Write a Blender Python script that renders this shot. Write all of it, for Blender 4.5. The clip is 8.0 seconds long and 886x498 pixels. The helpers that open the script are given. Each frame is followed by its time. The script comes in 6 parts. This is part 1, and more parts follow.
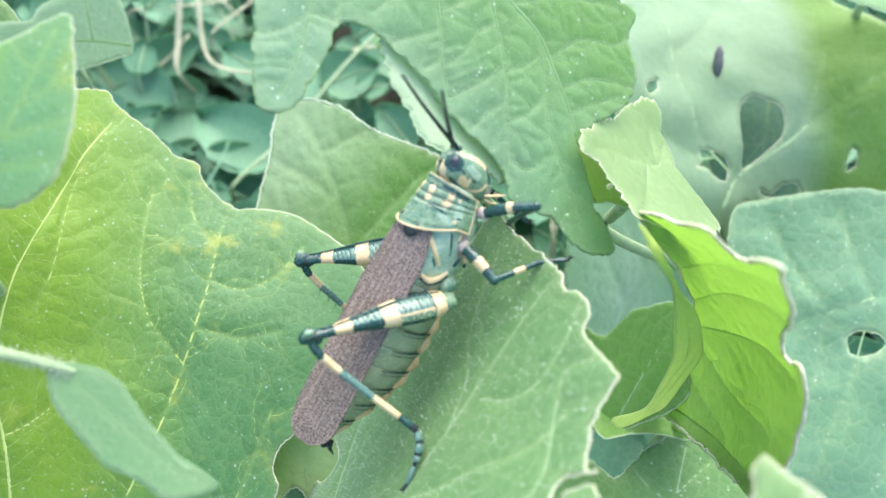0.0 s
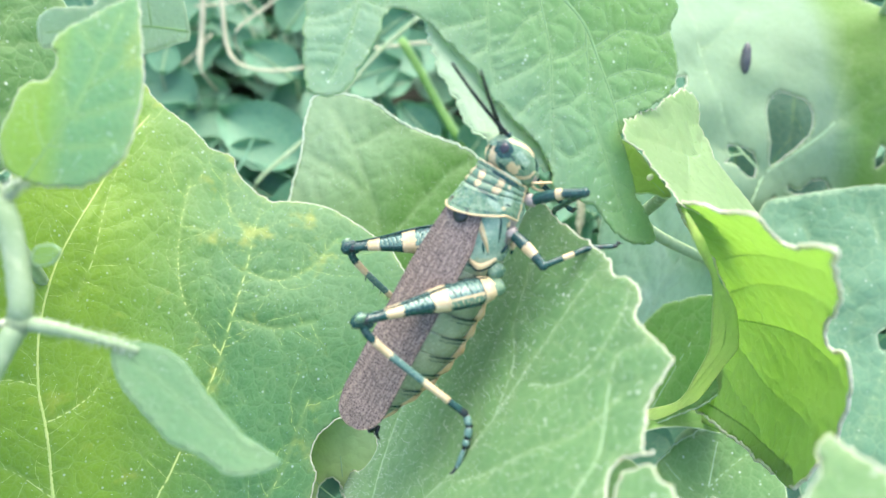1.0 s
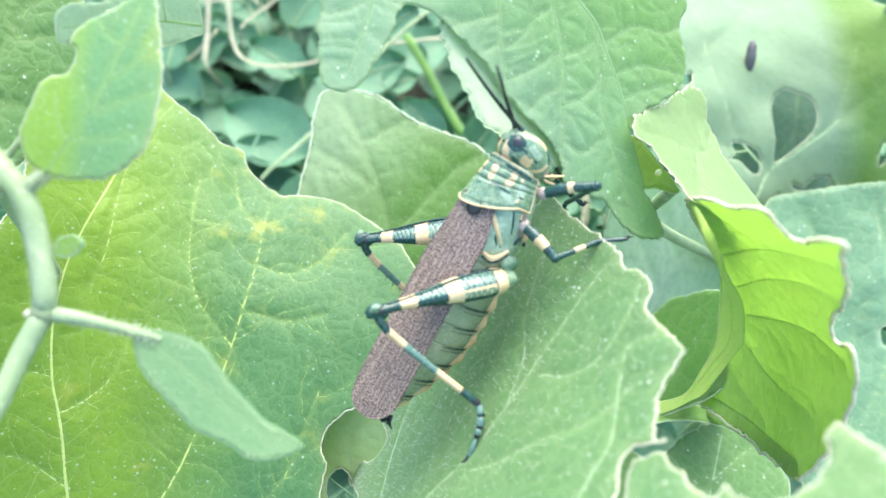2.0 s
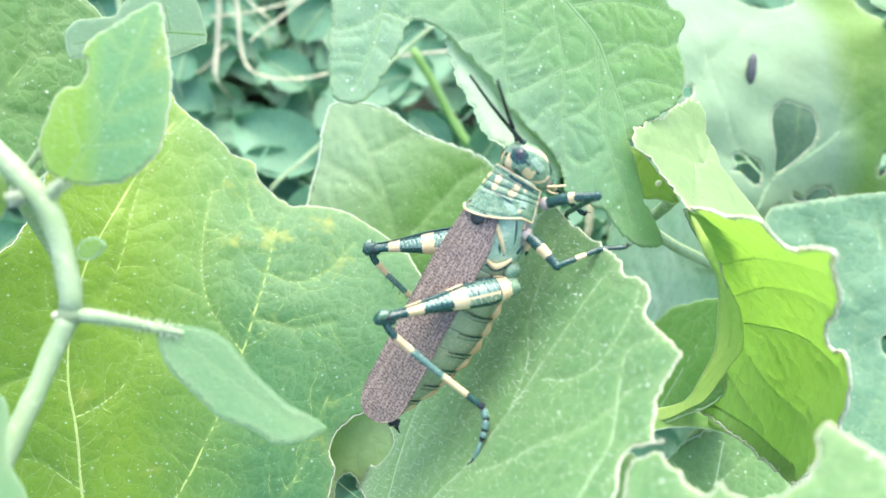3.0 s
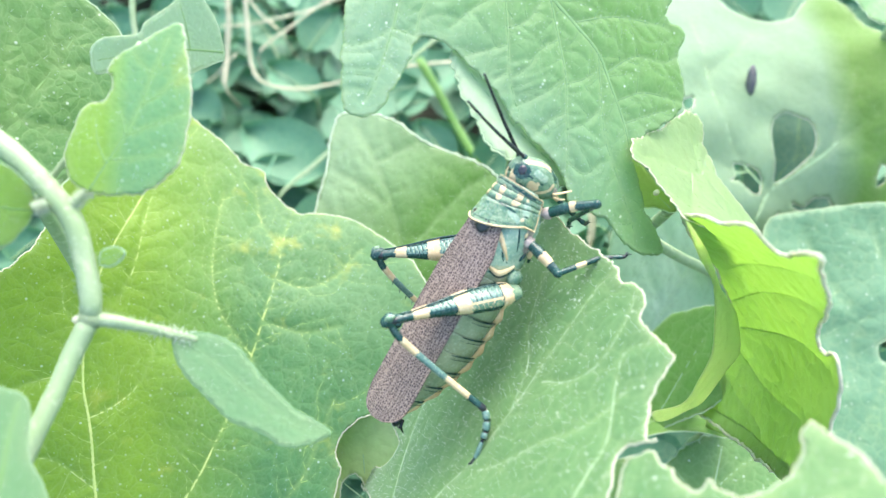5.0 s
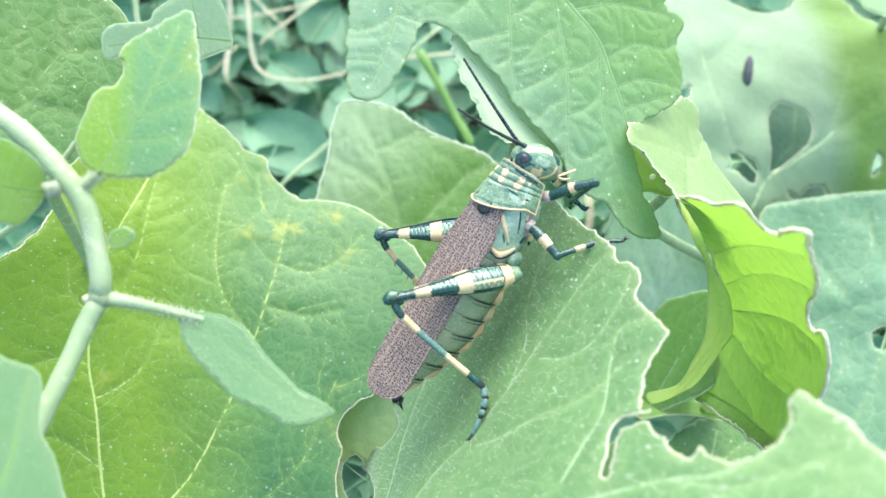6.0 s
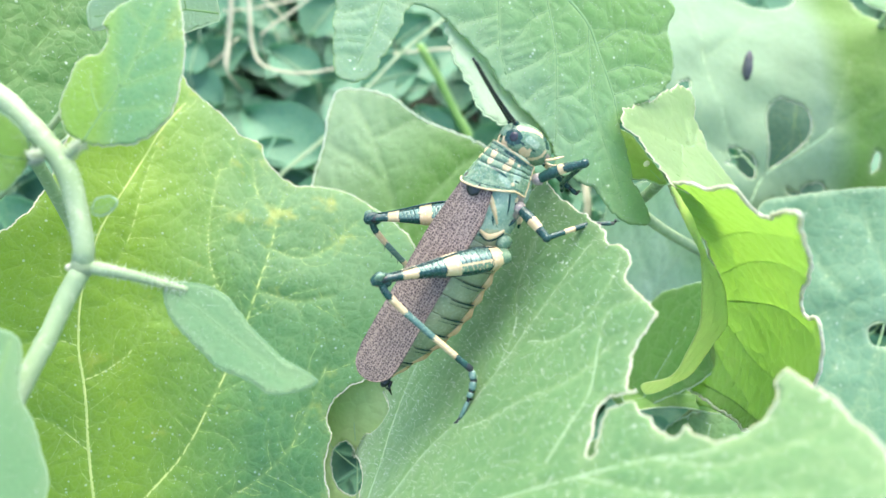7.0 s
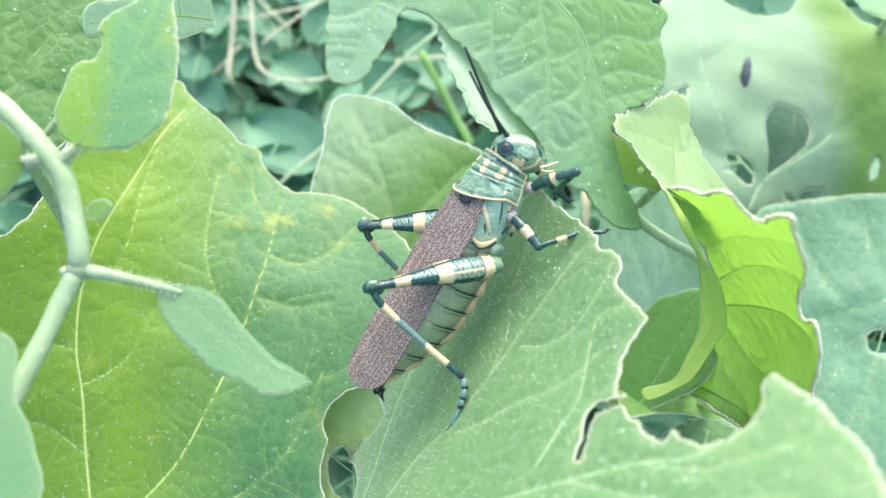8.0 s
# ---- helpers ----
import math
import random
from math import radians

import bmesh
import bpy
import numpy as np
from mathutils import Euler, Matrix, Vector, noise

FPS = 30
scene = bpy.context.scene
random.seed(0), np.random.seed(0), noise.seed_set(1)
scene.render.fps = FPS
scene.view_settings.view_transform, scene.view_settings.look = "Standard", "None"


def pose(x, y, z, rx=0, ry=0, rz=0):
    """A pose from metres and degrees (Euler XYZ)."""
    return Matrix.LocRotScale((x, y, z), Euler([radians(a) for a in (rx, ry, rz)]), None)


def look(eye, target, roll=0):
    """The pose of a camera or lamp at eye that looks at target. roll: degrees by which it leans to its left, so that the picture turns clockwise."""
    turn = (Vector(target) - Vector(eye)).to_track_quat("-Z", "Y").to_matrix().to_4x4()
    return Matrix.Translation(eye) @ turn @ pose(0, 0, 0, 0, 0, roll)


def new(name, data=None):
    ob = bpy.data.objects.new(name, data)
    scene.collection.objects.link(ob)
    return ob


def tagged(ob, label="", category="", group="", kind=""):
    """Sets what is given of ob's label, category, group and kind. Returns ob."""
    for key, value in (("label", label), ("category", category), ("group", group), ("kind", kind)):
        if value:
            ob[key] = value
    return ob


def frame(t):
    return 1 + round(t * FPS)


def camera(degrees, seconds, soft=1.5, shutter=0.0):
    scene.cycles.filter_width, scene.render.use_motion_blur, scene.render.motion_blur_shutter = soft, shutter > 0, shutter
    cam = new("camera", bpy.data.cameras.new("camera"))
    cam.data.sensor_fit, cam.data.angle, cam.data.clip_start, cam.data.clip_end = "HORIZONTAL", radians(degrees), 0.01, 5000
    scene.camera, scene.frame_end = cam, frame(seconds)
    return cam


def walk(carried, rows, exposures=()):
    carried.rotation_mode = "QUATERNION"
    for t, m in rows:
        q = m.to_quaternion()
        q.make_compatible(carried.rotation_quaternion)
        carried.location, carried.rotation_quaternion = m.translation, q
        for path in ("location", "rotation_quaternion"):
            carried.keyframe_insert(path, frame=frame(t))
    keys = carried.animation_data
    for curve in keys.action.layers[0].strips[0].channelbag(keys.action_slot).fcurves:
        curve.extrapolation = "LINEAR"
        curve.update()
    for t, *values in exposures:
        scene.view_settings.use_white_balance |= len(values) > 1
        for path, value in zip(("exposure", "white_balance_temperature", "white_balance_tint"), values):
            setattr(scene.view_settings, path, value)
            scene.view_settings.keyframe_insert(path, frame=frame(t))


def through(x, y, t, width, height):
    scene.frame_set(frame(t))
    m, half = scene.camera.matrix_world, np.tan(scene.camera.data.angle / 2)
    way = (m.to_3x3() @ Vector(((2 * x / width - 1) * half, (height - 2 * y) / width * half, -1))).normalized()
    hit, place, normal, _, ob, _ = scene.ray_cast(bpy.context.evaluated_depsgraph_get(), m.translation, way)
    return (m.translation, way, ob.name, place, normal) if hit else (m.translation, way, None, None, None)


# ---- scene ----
from mathutils import geometry, kdtree

# ---- camera and its way ----
cam = camera(62.68, 8.0, soft=1.2)
cam.data.dof.use_dof, cam.data.dof.focus_distance, cam.data.dof.aperture_fstop = True, 0.128, 17.0
PATH = [
    (0.0, 0.00713, -0.07693, 0.22511, 41.289, -0.648, -1.526),
    (0.5, 0.00685, -0.07940, 0.22438, 41.370, -0.487, -1.148),
    (1.0, 0.00159, -0.07911, 0.22414, 41.563, -0.349, -0.940),
    (1.5, 0.00073, -0.07944, 0.22392, 41.366, -0.457, -0.924),
    (2.8, -0.00170, -0.08270, 0.22704, 41.406, -0.526, -0.554),
    (3.0, -0.00028, -0.08321, 0.22718, 42.224, -0.177, -0.451),
    (3.5, 0.00049, -0.08571, 0.22666, 42.376, -0.602, -0.157),
    (4.0, -0.00029, -0.08526, 0.23040, 43.056, -0.263, -0.104),
    (4.5, 0.00000, -0.08500, 0.23000, 43.000, 0.000, 0.000),
    (6.0, -0.00009, -0.08944, 0.23012, 42.544, -0.111, 0.063),
    (6.5, 0.00114, -0.08975, 0.22988, 42.739, -0.420, 0.178),
    (7.0, 0.00173, -0.09124, 0.22744, 42.689, -0.570, 0.771),
    (7.5, 0.00294, -0.09038, 0.22746, 43.057, -0.252, 0.881),
    (8.0, 0.00363, -0.09177, 0.22771, 43.232, -0.292, 1.071),
]
walk(cam, [(t, pose(x, y, z, rx, ry, rz)) for t, x, y, z, rx, ry, rz in PATH], exposures=[(0.0, 1.93), (1.0, 2.0), (1.5, 2.1), (3.0, 2.18), (4.5, 2.16), (6.0, 2.11), (8.0, 2.03)])

# ---- light: bright open sky with a soft, veiled sun ----
SUN_HEIGHT, SUN_TURN = 58.0, 12.0
world = bpy.data.worlds.new("sky")
scene.world = world
world.use_nodes = True
wn = world.node_tree.nodes
sky = wn.new("ShaderNodeTexSky")
sky.sky_type, sky.sun_disc = "NISHITA", False
sky.sun_elevation, sky.sun_rotation = radians(SUN_HEIGHT), radians(SUN_TURN)
sky.air_density, sky.dust_density = 1.0, 3.0
wn["Background"].inputs["Strength"].default_value = 0.15
world.node_tree.links.new(sky.outputs[0], wn["Background"].inputs["Color"])
sun = new("sun", bpy.data.lights.new("sun", "SUN"))
sun.data.energy, sun.data.angle, sun.data.color = 1.2, radians(70), (1.0, 0.94, 0.82)
sun_way = Vector((math.sin(radians(SUN_TURN)) * math.cos(radians(SUN_HEIGHT)), math.cos(radians(SUN_TURN)) * math.cos(radians(SUN_HEIGHT)), math.sin(radians(SUN_HEIGHT))))
sun.matrix_world = look(sun_way * 3, (0, 0, 0))


# ---- materials ----
class Nodes:
    """A short way to write node trees."""

    def __init__(self, name):
        self.mat = bpy.data.materials.new(name)
        self.mat.use_nodes = True
        self.tree = self.mat.node_tree
        self.tree.nodes.clear()
        self.out = self.tree.nodes.new("ShaderNodeOutputMaterial")
        self.co = self.tree.nodes.new("ShaderNodeTexCoord").outputs["Object"]

    def node(self, kind, outlet=0, settings=(), **ins):
        n = self.tree.nodes.new("ShaderNode" + kind)
        for key, value in settings:
            if key == "operation": n.operation = value
            if key == "feature": n.feature = value
            if key == "blend_type": n.blend_type = value
            if key == "data_type": n.data_type = value
            if key == "clamp": n.clamp = value
            if key == "attribute_name": n.attribute_name = value
        for key, value in ins.items():
            self.put(n.inputs[int(key[1:]) if key[0] == "i" and key[1:].isdigit() else key.replace("_", " ")], value)
        return n.outputs[outlet]

    def put(self, socket, value):
        if isinstance(value, bpy.types.NodeSocket):
            self.tree.links.new(value, socket)
        elif isinstance(value, tuple) and len(value) == 3 and socket.type == "RGBA":
            socket.default_value = (*value, 1)
        else:
            socket.default_value = value

    def noise(self, scale, detail=3.0, rough=0.55):
        return self.node("TexNoise", 0, Vector=self.co, Scale=scale, Detail=detail, Roughness=rough)

    def ramp(self, value, lo, hi, a=0.0, b=1.0):
        return self.node("MapRange", 0, (("clamp", True),), Value=value, i1=lo, i2=hi, i3=a, i4=b)

    def mix(self, fac, a, b, blend="MIX"):
        n = self.tree.nodes.new("ShaderNodeMix")
        n.data_type, n.blend_type = "RGBA", blend
        self.put(n.inputs[0], fac), self.put(n.inputs[6], a), self.put(n.inputs[7], b)
        return n.outputs[2]

    def math(self, op, a, b):
        return self.node("Math", 0, (("operation", op),), i0=a, i1=b)

    def bump(self, height, depth, strength=1.0):
        return self.node("Bump", 0, Height=height, Distance=depth, Strength=strength)

    def close(self, shader):
        self.tree.links.new(shader, self.out.inputs[0])
        return self.mat


def leaf_material(name, young, old, through, cell=330.0, pucker=0.5, specks=0.5, gloss=0.5, yellow=(0.30, 0.34, 0.05), blotch=0.0, clear=0.32, fuzz=0.25, net_show=0.28, across=None, vein_show=0.3):
    """across: (direction, from, to) in metres of the leaf, over which it turns from old to young green; on the far leaf
    the old end is shade put into the colour.
    """
    m = Nodes(name)
    broad = m.noise(28.0, 2.0)
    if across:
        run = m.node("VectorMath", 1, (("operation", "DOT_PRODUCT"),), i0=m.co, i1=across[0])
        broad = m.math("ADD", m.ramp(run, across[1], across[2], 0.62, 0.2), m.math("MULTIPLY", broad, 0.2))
    fine = m.noise(520.0, 5.0, 0.65)
    tint = m.mix(m.ramp(broad, 0.35, 0.65), young, old)
    tint = m.mix(m.ramp(fine, 0.3, 0.75, 0.0, 0.35), tint, m.mix(0.5, tint, (0.02, 0.06, 0.015)))
    bent = m.node("MixRGB", 0, Fac=0.0025, Color1=m.co, Color2=m.node("TexNoise", 1, Vector=m.co, Scale=260.0, Detail=2.0))
    net = m.node("TexVoronoi", 0, (("feature", "DISTANCE_TO_EDGE"),), Vector=bent, Scale=cell)
    small = m.node("TexVoronoi", 0, (("feature", "DISTANCE_TO_EDGE"),), Vector=bent, Scale=cell * 3.1)
    line = m.ramp(net, 0.0, 0.06, 1.0, 0.0)
    thin = m.ramp(small, 0.0, 0.12, 1.0, 0.0)
    tint = m.mix(m.math("MULTIPLY", line, net_show), tint, m.mix(0.6, young, (0.5, 0.62, 0.3)))
    tint = m.mix(m.math("MULTIPLY", thin, 0.12), tint, (0.4, 0.55, 0.25))
    if blotch:
        tint = m.mix(m.ramp(m.noise(75.0, 4.0, 0.7), 0.60, 0.74, 0.0, blotch), tint, yellow)
    along = m.node("Attribute", 2, (("attribute_name", "vein"),))
    tint = m.mix(m.math("MULTIPLY", along, vein_show), tint, m.mix(0.5, young, (0.55, 0.68, 0.30)))
    rim = m.node("Attribute", 2, (("attribute_name", "rim"),))
    tint = m.mix(m.math("MULTIPLY", m.math("MULTIPLY", rim, m.ramp(m.noise(260.0, 3.0), 0.3, 0.65)), 0.45), tint, m.mix(0.5, young, (0.66, 0.70, 0.40)))
    dots = m.node("TexVoronoi", 0, Vector=m.co, Scale=560.0)
    rare = m.ramp(m.noise(170.0, 2.0), 0.46, 0.60)
    dot = m.math("MULTIPLY", m.ramp(dots, 0.09, 0.17, 1.0, 0.0), rare)
    tint = m.mix(m.math("MULTIPLY", dot, specks), tint, (0.80, 0.86, 0.70))
    fleck = m.ramp(m.noise(900.0, 6.0, 0.8), 0.66, 0.72)
    tint = m.mix(m.math("MULTIPLY", m.math("MULTIPLY", fleck, m.ramp(m.noise(60.0, 3.0), 0.5, 0.7)), specks * 0.7), tint, (0.70, 0.78, 0.58))
    height = m.math("ADD", m.ramp(net, 0.0, 0.45, 0.0, 0.8), m.math("MULTIPLY", fine, 0.15))
    height = m.math("ADD", height, m.ramp(small, 0.0, 0.4, 0.0, 0.12))
    normal = m.bump(height, 0.00032 * pucker, 0.8)
    top = m.node("BsdfPrincipled", 0, Base_Color=tint, Roughness=m.ramp(fine, 0.3, 0.7, gloss - 0.06, gloss + 0.1), Normal=normal,
                 i13=0.45)
    soft = top.node.inputs
    soft["Sheen Weight"].default_value, soft["Sheen Roughness"].default_value = fuzz, 0.5
    soft["Sheen Tint"].default_value = (0.8, 0.95, 0.92, 1)
    back = m.node("BsdfTranslucent", 0, Color=m.mix(0.35, through, tint), Normal=normal)
    return m.close(m.node("MixShader", 0, Fac=clear, i1=top, i2=back))


def plain_material(name, a, b, scale=300.0, rough=0.5, bump=0.0, through=0.0, metal=0.0, streak=None):
    m = Nodes(name)
    n = m.noise(scale, 4.0, 0.6)
    tint = m.mix(m.ramp(n, 0.35, 0.65), a, b)
    if streak:
        tint = m.mix(m.ramp(m.noise(scale * 4.7, 3.0), 0.55, 0.68, 0.0, 0.6), tint, streak)
    sh = m.node("BsdfPrincipled", 0, Base_Color=tint, Roughness=m.ramp(n, 0.3, 0.7, rough - 0.08, rough + 0.1), Metallic=metal,
                Normal=m.bump(m.noise(scale * 3, 4.0), bump if bump else 0.00002, 0.7))
    if through:
        sh = m.node("MixShader", 0, Fac=through, i1=sh, i2=m.node("BsdfTranslucent", 0, Color=tint))
    return m.close(sh)


def wing_material():
    """Leathery brown fore wing: a raised mauve-brown web round small dark cells."""
    m = Nodes("leathery_wing")
    long = m.node("Mapping", 0, Vector=m.co, Scale=(0.75, 1.0, 1.0))
    net = m.node("TexVoronoi", 0, (("feature", "DISTANCE_TO_EDGE"),), Vector=long, Scale=2900.0, Randomness=0.62)
    line = m.ramp(net, 0.055, 0.18, 1.0, 0.0)
    broad = m.ramp(m.noise(120.0, 3.0), 0.35, 0.65)
    web = m.mix(broad, (0.37, 0.285, 0.225), (0.31, 0.24, 0.19))
    web = m.mix(m.ramp(m.noise(1500.0, 3.0), 0.4, 0.7, 0.0, 0.3), web, (0.42, 0.33, 0.28))
    tint = m.mix(m.math("MULTIPLY", line, m.ramp(m.noise(300.0, 3.0), 0.3, 0.6, 0.86, 1.0)), (0.060, 0.040, 0.036), web)
    sh = m.node("BsdfPrincipled", 0, Base_Color=tint, Roughness=0.42, Normal=m.bump(line, 0.00006, 0.8))
    return m.close(sh)


def soil_material():
    m = Nodes("dark_soil")
    n = m.noise(60.0, 8.0, 0.7)
    tint = m.mix(m.ramp(n, 0.35, 0.65), (0.010, 0.016, 0.009), (0.035, 0.038, 0.022))
    tint = m.mix(m.ramp(m.noise(11.0, 6.0, 0.75), 0.45, 0.6), tint, (0.035, 0.085, 0.03))
    return m.close(m.node("BsdfPrincipled", 0, Base_Color=tint, Roughness=0.95, Normal=m.bump(n, 0.006)))


M_LEFT = leaf_material("yellow_green_leaf", (0.21, 0.37, 0.022), (0.076, 0.226, 0.08), (0.41, 0.63, 0.035), cell=300.0, specks=0.5, blotch=0.6, yellow=(0.5, 0.5, 0.08), clear=0.40, fuzz=0.2, net_show=0.17, across=((-0.44, 0.9, 0.0), -0.034, 0.002))
M_LOW = leaf_material("yellowing_leaf", (0.60, 0.70, 0.36), (0.52, 0.66, 0.30), (0.7, 0.88, 0.2), cell=300.0, specks=0.3, blotch=0.3, clear=0.45)
M_HOST = leaf_material("hairy_green_leaf", (0.143, 0.288, 0.100), (0.107, 0.247, 0.086), (0.36, 0.60, 0.13), cell=240.0, specks=0.7, fuzz=0.25, net_show=0.2)
M_TOP = leaf_material("puckered_green_leaf", (0.205, 0.375, 0.245), (0.20, 0.39, 0.11), (0.52, 0.76, 0.21), cell=300.0, pucker=0.35, specks=0.95, clear=0.45, fuzz=0.25, net_show=0.16, across=((0.35, -0.94, 0.0), -0.006, 0.034))
M_PALE = leaf_material("pale_green_leaf", (0.24, 0.43, 0.19), (0.17, 0.36, 0.13), (0.40, 0.68, 0.15), cell=200.0, pucker=0.5, specks=0.3, fuzz=0.4)
# the old green here is shade past the downward fold, put into the colour
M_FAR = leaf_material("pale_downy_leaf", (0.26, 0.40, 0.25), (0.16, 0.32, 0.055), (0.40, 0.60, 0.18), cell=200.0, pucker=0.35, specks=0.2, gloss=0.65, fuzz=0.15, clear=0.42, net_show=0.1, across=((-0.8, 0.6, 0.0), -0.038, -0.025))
M_UNDER = leaf_material("thin_pale_leaf", (0.62, 0.74, 0.52), (0.55, 0.70, 0.46), (0.75, 0.92, 0.5), cell=400.0, pucker=0.3, specks=0.2, fuzz=0.6, clear=0.4)
M_CRUMPLE = leaf_material("pale_yellowish_leaf", (0.40, 0.55, 0.29), (0.35, 0.50, 0.24), (0.62, 0.80, 0.42), cell=260.0, pucker=0.7, clear=0.6, specks=0.3, fuzz=0.1, blotch=0.2, yellow=(0.34, 0.36, 0.10))
M_BRIGHT = leaf_material("bright_green_leaf", (0.42, 0.57, 0.20), (0.35, 0.52, 0.15), (0.55, 0.75, 0.22), cell=260.0, pucker=1.0, specks=0.3, blotch=0.35, yellow=(0.58, 0.62, 0.25), clear=0.68, fuzz=0.25, net_show=0.45)
M_FOLD = leaf_material("pale_fold_leaf", (0.62, 0.74, 0.36), (0.55, 0.70, 0.30), (0.85, 0.95, 0.45), cell=500.0, pucker=0.4, specks=0.1, fuzz=0.3, clear=0.65)
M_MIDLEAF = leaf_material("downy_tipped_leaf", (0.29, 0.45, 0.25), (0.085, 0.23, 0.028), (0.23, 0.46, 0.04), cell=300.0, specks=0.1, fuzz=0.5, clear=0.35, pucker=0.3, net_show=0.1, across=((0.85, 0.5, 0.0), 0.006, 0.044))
M_DEEP = leaf_material("deep_green_leaf", (0.17, 0.36, 0.07), (0.12, 0.30, 0.06), (0.38, 0.68, 0.05), cell=240.0, specks=0.2, fuzz=0.3, clear=0.42)
M_BLUE = leaf_material("blue_green_leaf", (0.15, 0.32, 0.19), (0.12, 0.28, 0.15), (0.34, 0.64, 0.22), cell=260.0, specks=0.8, fuzz=0.5)
M_SPRIG = leaf_material("soft_sprig_leaf", (0.25, 0.44, 0.045), (0.15, 0.35, 0.15), (0.44, 0.72, 0.05), cell=900.0, specks=0.5, blotch=0.5, yellow=(0.42, 0.48, 0.08), fuzz=0.35, pucker=0.15, clear=0.4, across=((-0.5, 0.85, 0.0), -0.006, -0.001))
M_SPRIG_PALE = leaf_material("downy_sprig_leaf", (0.40, 0.56, 0.36), (0.33, 0.50, 0.30), (0.5, 0.72, 0.3), cell=900.0, specks=0.2, fuzz=0.7, pucker=0.15, clear=0.4)
M_SPRIG_BLUE = leaf_material("bluish_sprig_leaf", (0.19, 0.36, 0.165), (0.16, 0.33, 0.15), (0.38, 0.62, 0.18), cell=900.0, specks=0.0, fuzz=0.35, pucker=0.15, clear=0.36, net_show=0.08)
M_BACK = leaf_material("soft_rounded_leaf", (0.14, 0.29, 0.07), (0.10, 0.25, 0.075), (0.30, 0.54, 0.07), cell=420.0, specks=0.8, fuzz=0.3, pucker=0.5, clear=0.36)
# darker than M_BLUE: the far leaf's shade on hole_back is put into this colour
M_SHADE = leaf_material("shaded_blue_green_leaf", (0.08, 0.24, 0.15), (0.065, 0.2, 0.125), (0.18, 0.42, 0.24), cell=260.0, specks=0.0, fuzz=0.2)
M_DOWNY = leaf_material("downy_pale_leaf", (0.44, 0.60, 0.44), (0.32, 0.52, 0.27), (0.5, 0.75, 0.35), cell=300.0, specks=0.3, fuzz=0.6)
M_WEED = leaf_material("small_weed_leaf", (0.12, 0.32, 0.19), (0.07, 0.23, 0.13), (0.24, 0.52, 0.22), cell=300.0, specks=0.0, fuzz=0.2)
M_VEIN_SOFT = plain_material("green_vein", (0.46, 0.64, 0.36), (0.38, 0.58, 0.28), 200.0, 0.5, through=0.3)
M_VEIN_DIM = plain_material("dull_green_vein", (0.27, 0.46, 0.15), (0.22, 0.41, 0.12), 200.0, 0.5, through=0.3)
M_VEIN_LEFT = plain_material("yellowish_vein", (0.62, 0.72, 0.22), (0.52, 0.66, 0.18), 200.0, 0.5, through=0.3)
M_VEIN_MID = plain_material("soft_green_vein", (0.42, 0.58, 0.34), (0.34, 0.52, 0.27), 200.0, 0.5, through=0.3)
M_VEIN_TOP = plain_material("blade_coloured_vein", (0.26, 0.44, 0.18), (0.21, 0.39, 0.14), 200.0, 0.5, through=0.3)
M_VEIN_YELLOW = plain_material("yellow_green_vein", (0.46, 0.60, 0.12), (0.36, 0.54, 0.13), 90.0, 0.5, through=0.3)
M_MARGIN = plain_material("dry_leaf_margin", (0.86, 0.86, 0.70), (0.74, 0.76, 0.55), 300.0, 0.6, through=0.5, streak=(0.66, 0.58, 0.38))
M_MARGIN_GREEN = plain_material("pale_green_margin", (0.52, 0.68, 0.42), (0.44, 0.60, 0.33), 400.0, 0.6, through=0.3)
M_DOWN = plain_material("downy_margin", (0.70, 0.80, 0.64), (0.58, 0.70, 0.50), 400.0, 0.7, through=0.4)
M_HAIR = plain_material("white_leaf_hair", (0.75, 0.82, 0.68), (0.65, 0.75, 0.58), 300.0, 0.5, through=0.4)
M_STEM = plain_material("hairy_green_stem", (0.38, 0.50, 0.29), (0.31, 0.44, 0.22), 160.0, 0.5, bump=0.0002, through=0.25, streak=(0.52, 0.62, 0.38))
M_DRY = plain_material("dry_grass", (0.50, 0.49, 0.33), (0.38, 0.39, 0.25), 120.0, 0.7, bump=0.0002, streak=(0.22, 0.2, 0.12))
M_SHELL = plain_material("dark_green_shell", (0.016, 0.070, 0.055), (0.010, 0.042, 0.038), 700.0, 0.24, bump=0.0001, streak=(0.09, 0.20, 0.16))
M_SHELL_MID = plain_material("mid_green_shell", (0.23, 0.34, 0.20), (0.06, 0.16, 0.10), 800.0, 0.24, bump=0.00016, streak=(0.44, 0.50, 0.33))
M_FLANK = plain_material("pale_green_flank", (0.40, 0.51, 0.36), (0.16, 0.29, 0.20), 520.0, 0.24, bump=0.00016, streak=(0.60, 0.62, 0.44))
M_BELLY = plain_material("pale_belly_skin", (0.42, 0.46, 0.28), (0.25, 0.32, 0.17), 420.0, 0.26, bump=0.00008, through=0.12, streak=(0.50, 0.55, 0.36))
M_PANEL = plain_material("pale_teal_panel", (0.13, 0.24, 0.19), (0.07, 0.16, 0.13), 600.0, 0.28, bump=0.00006, streak=(0.36, 0.44, 0.34))
M_CREAM = plain_material("cream_band", (0.68, 0.53, 0.30), (0.58, 0.42, 0.21), 500.0, 0.42, bump=0.00004, streak=(0.74, 0.66, 0.44))
M_ORANGE = plain_material("orange_ridge", (0.74, 0.54, 0.27), (0.60, 0.38, 0.16), 500.0, 0.45)
M_BLACK = plain_material("black_shell", (0.012, 0.016, 0.018), (0.02, 0.03, 0.032), 500.0, 0.3)
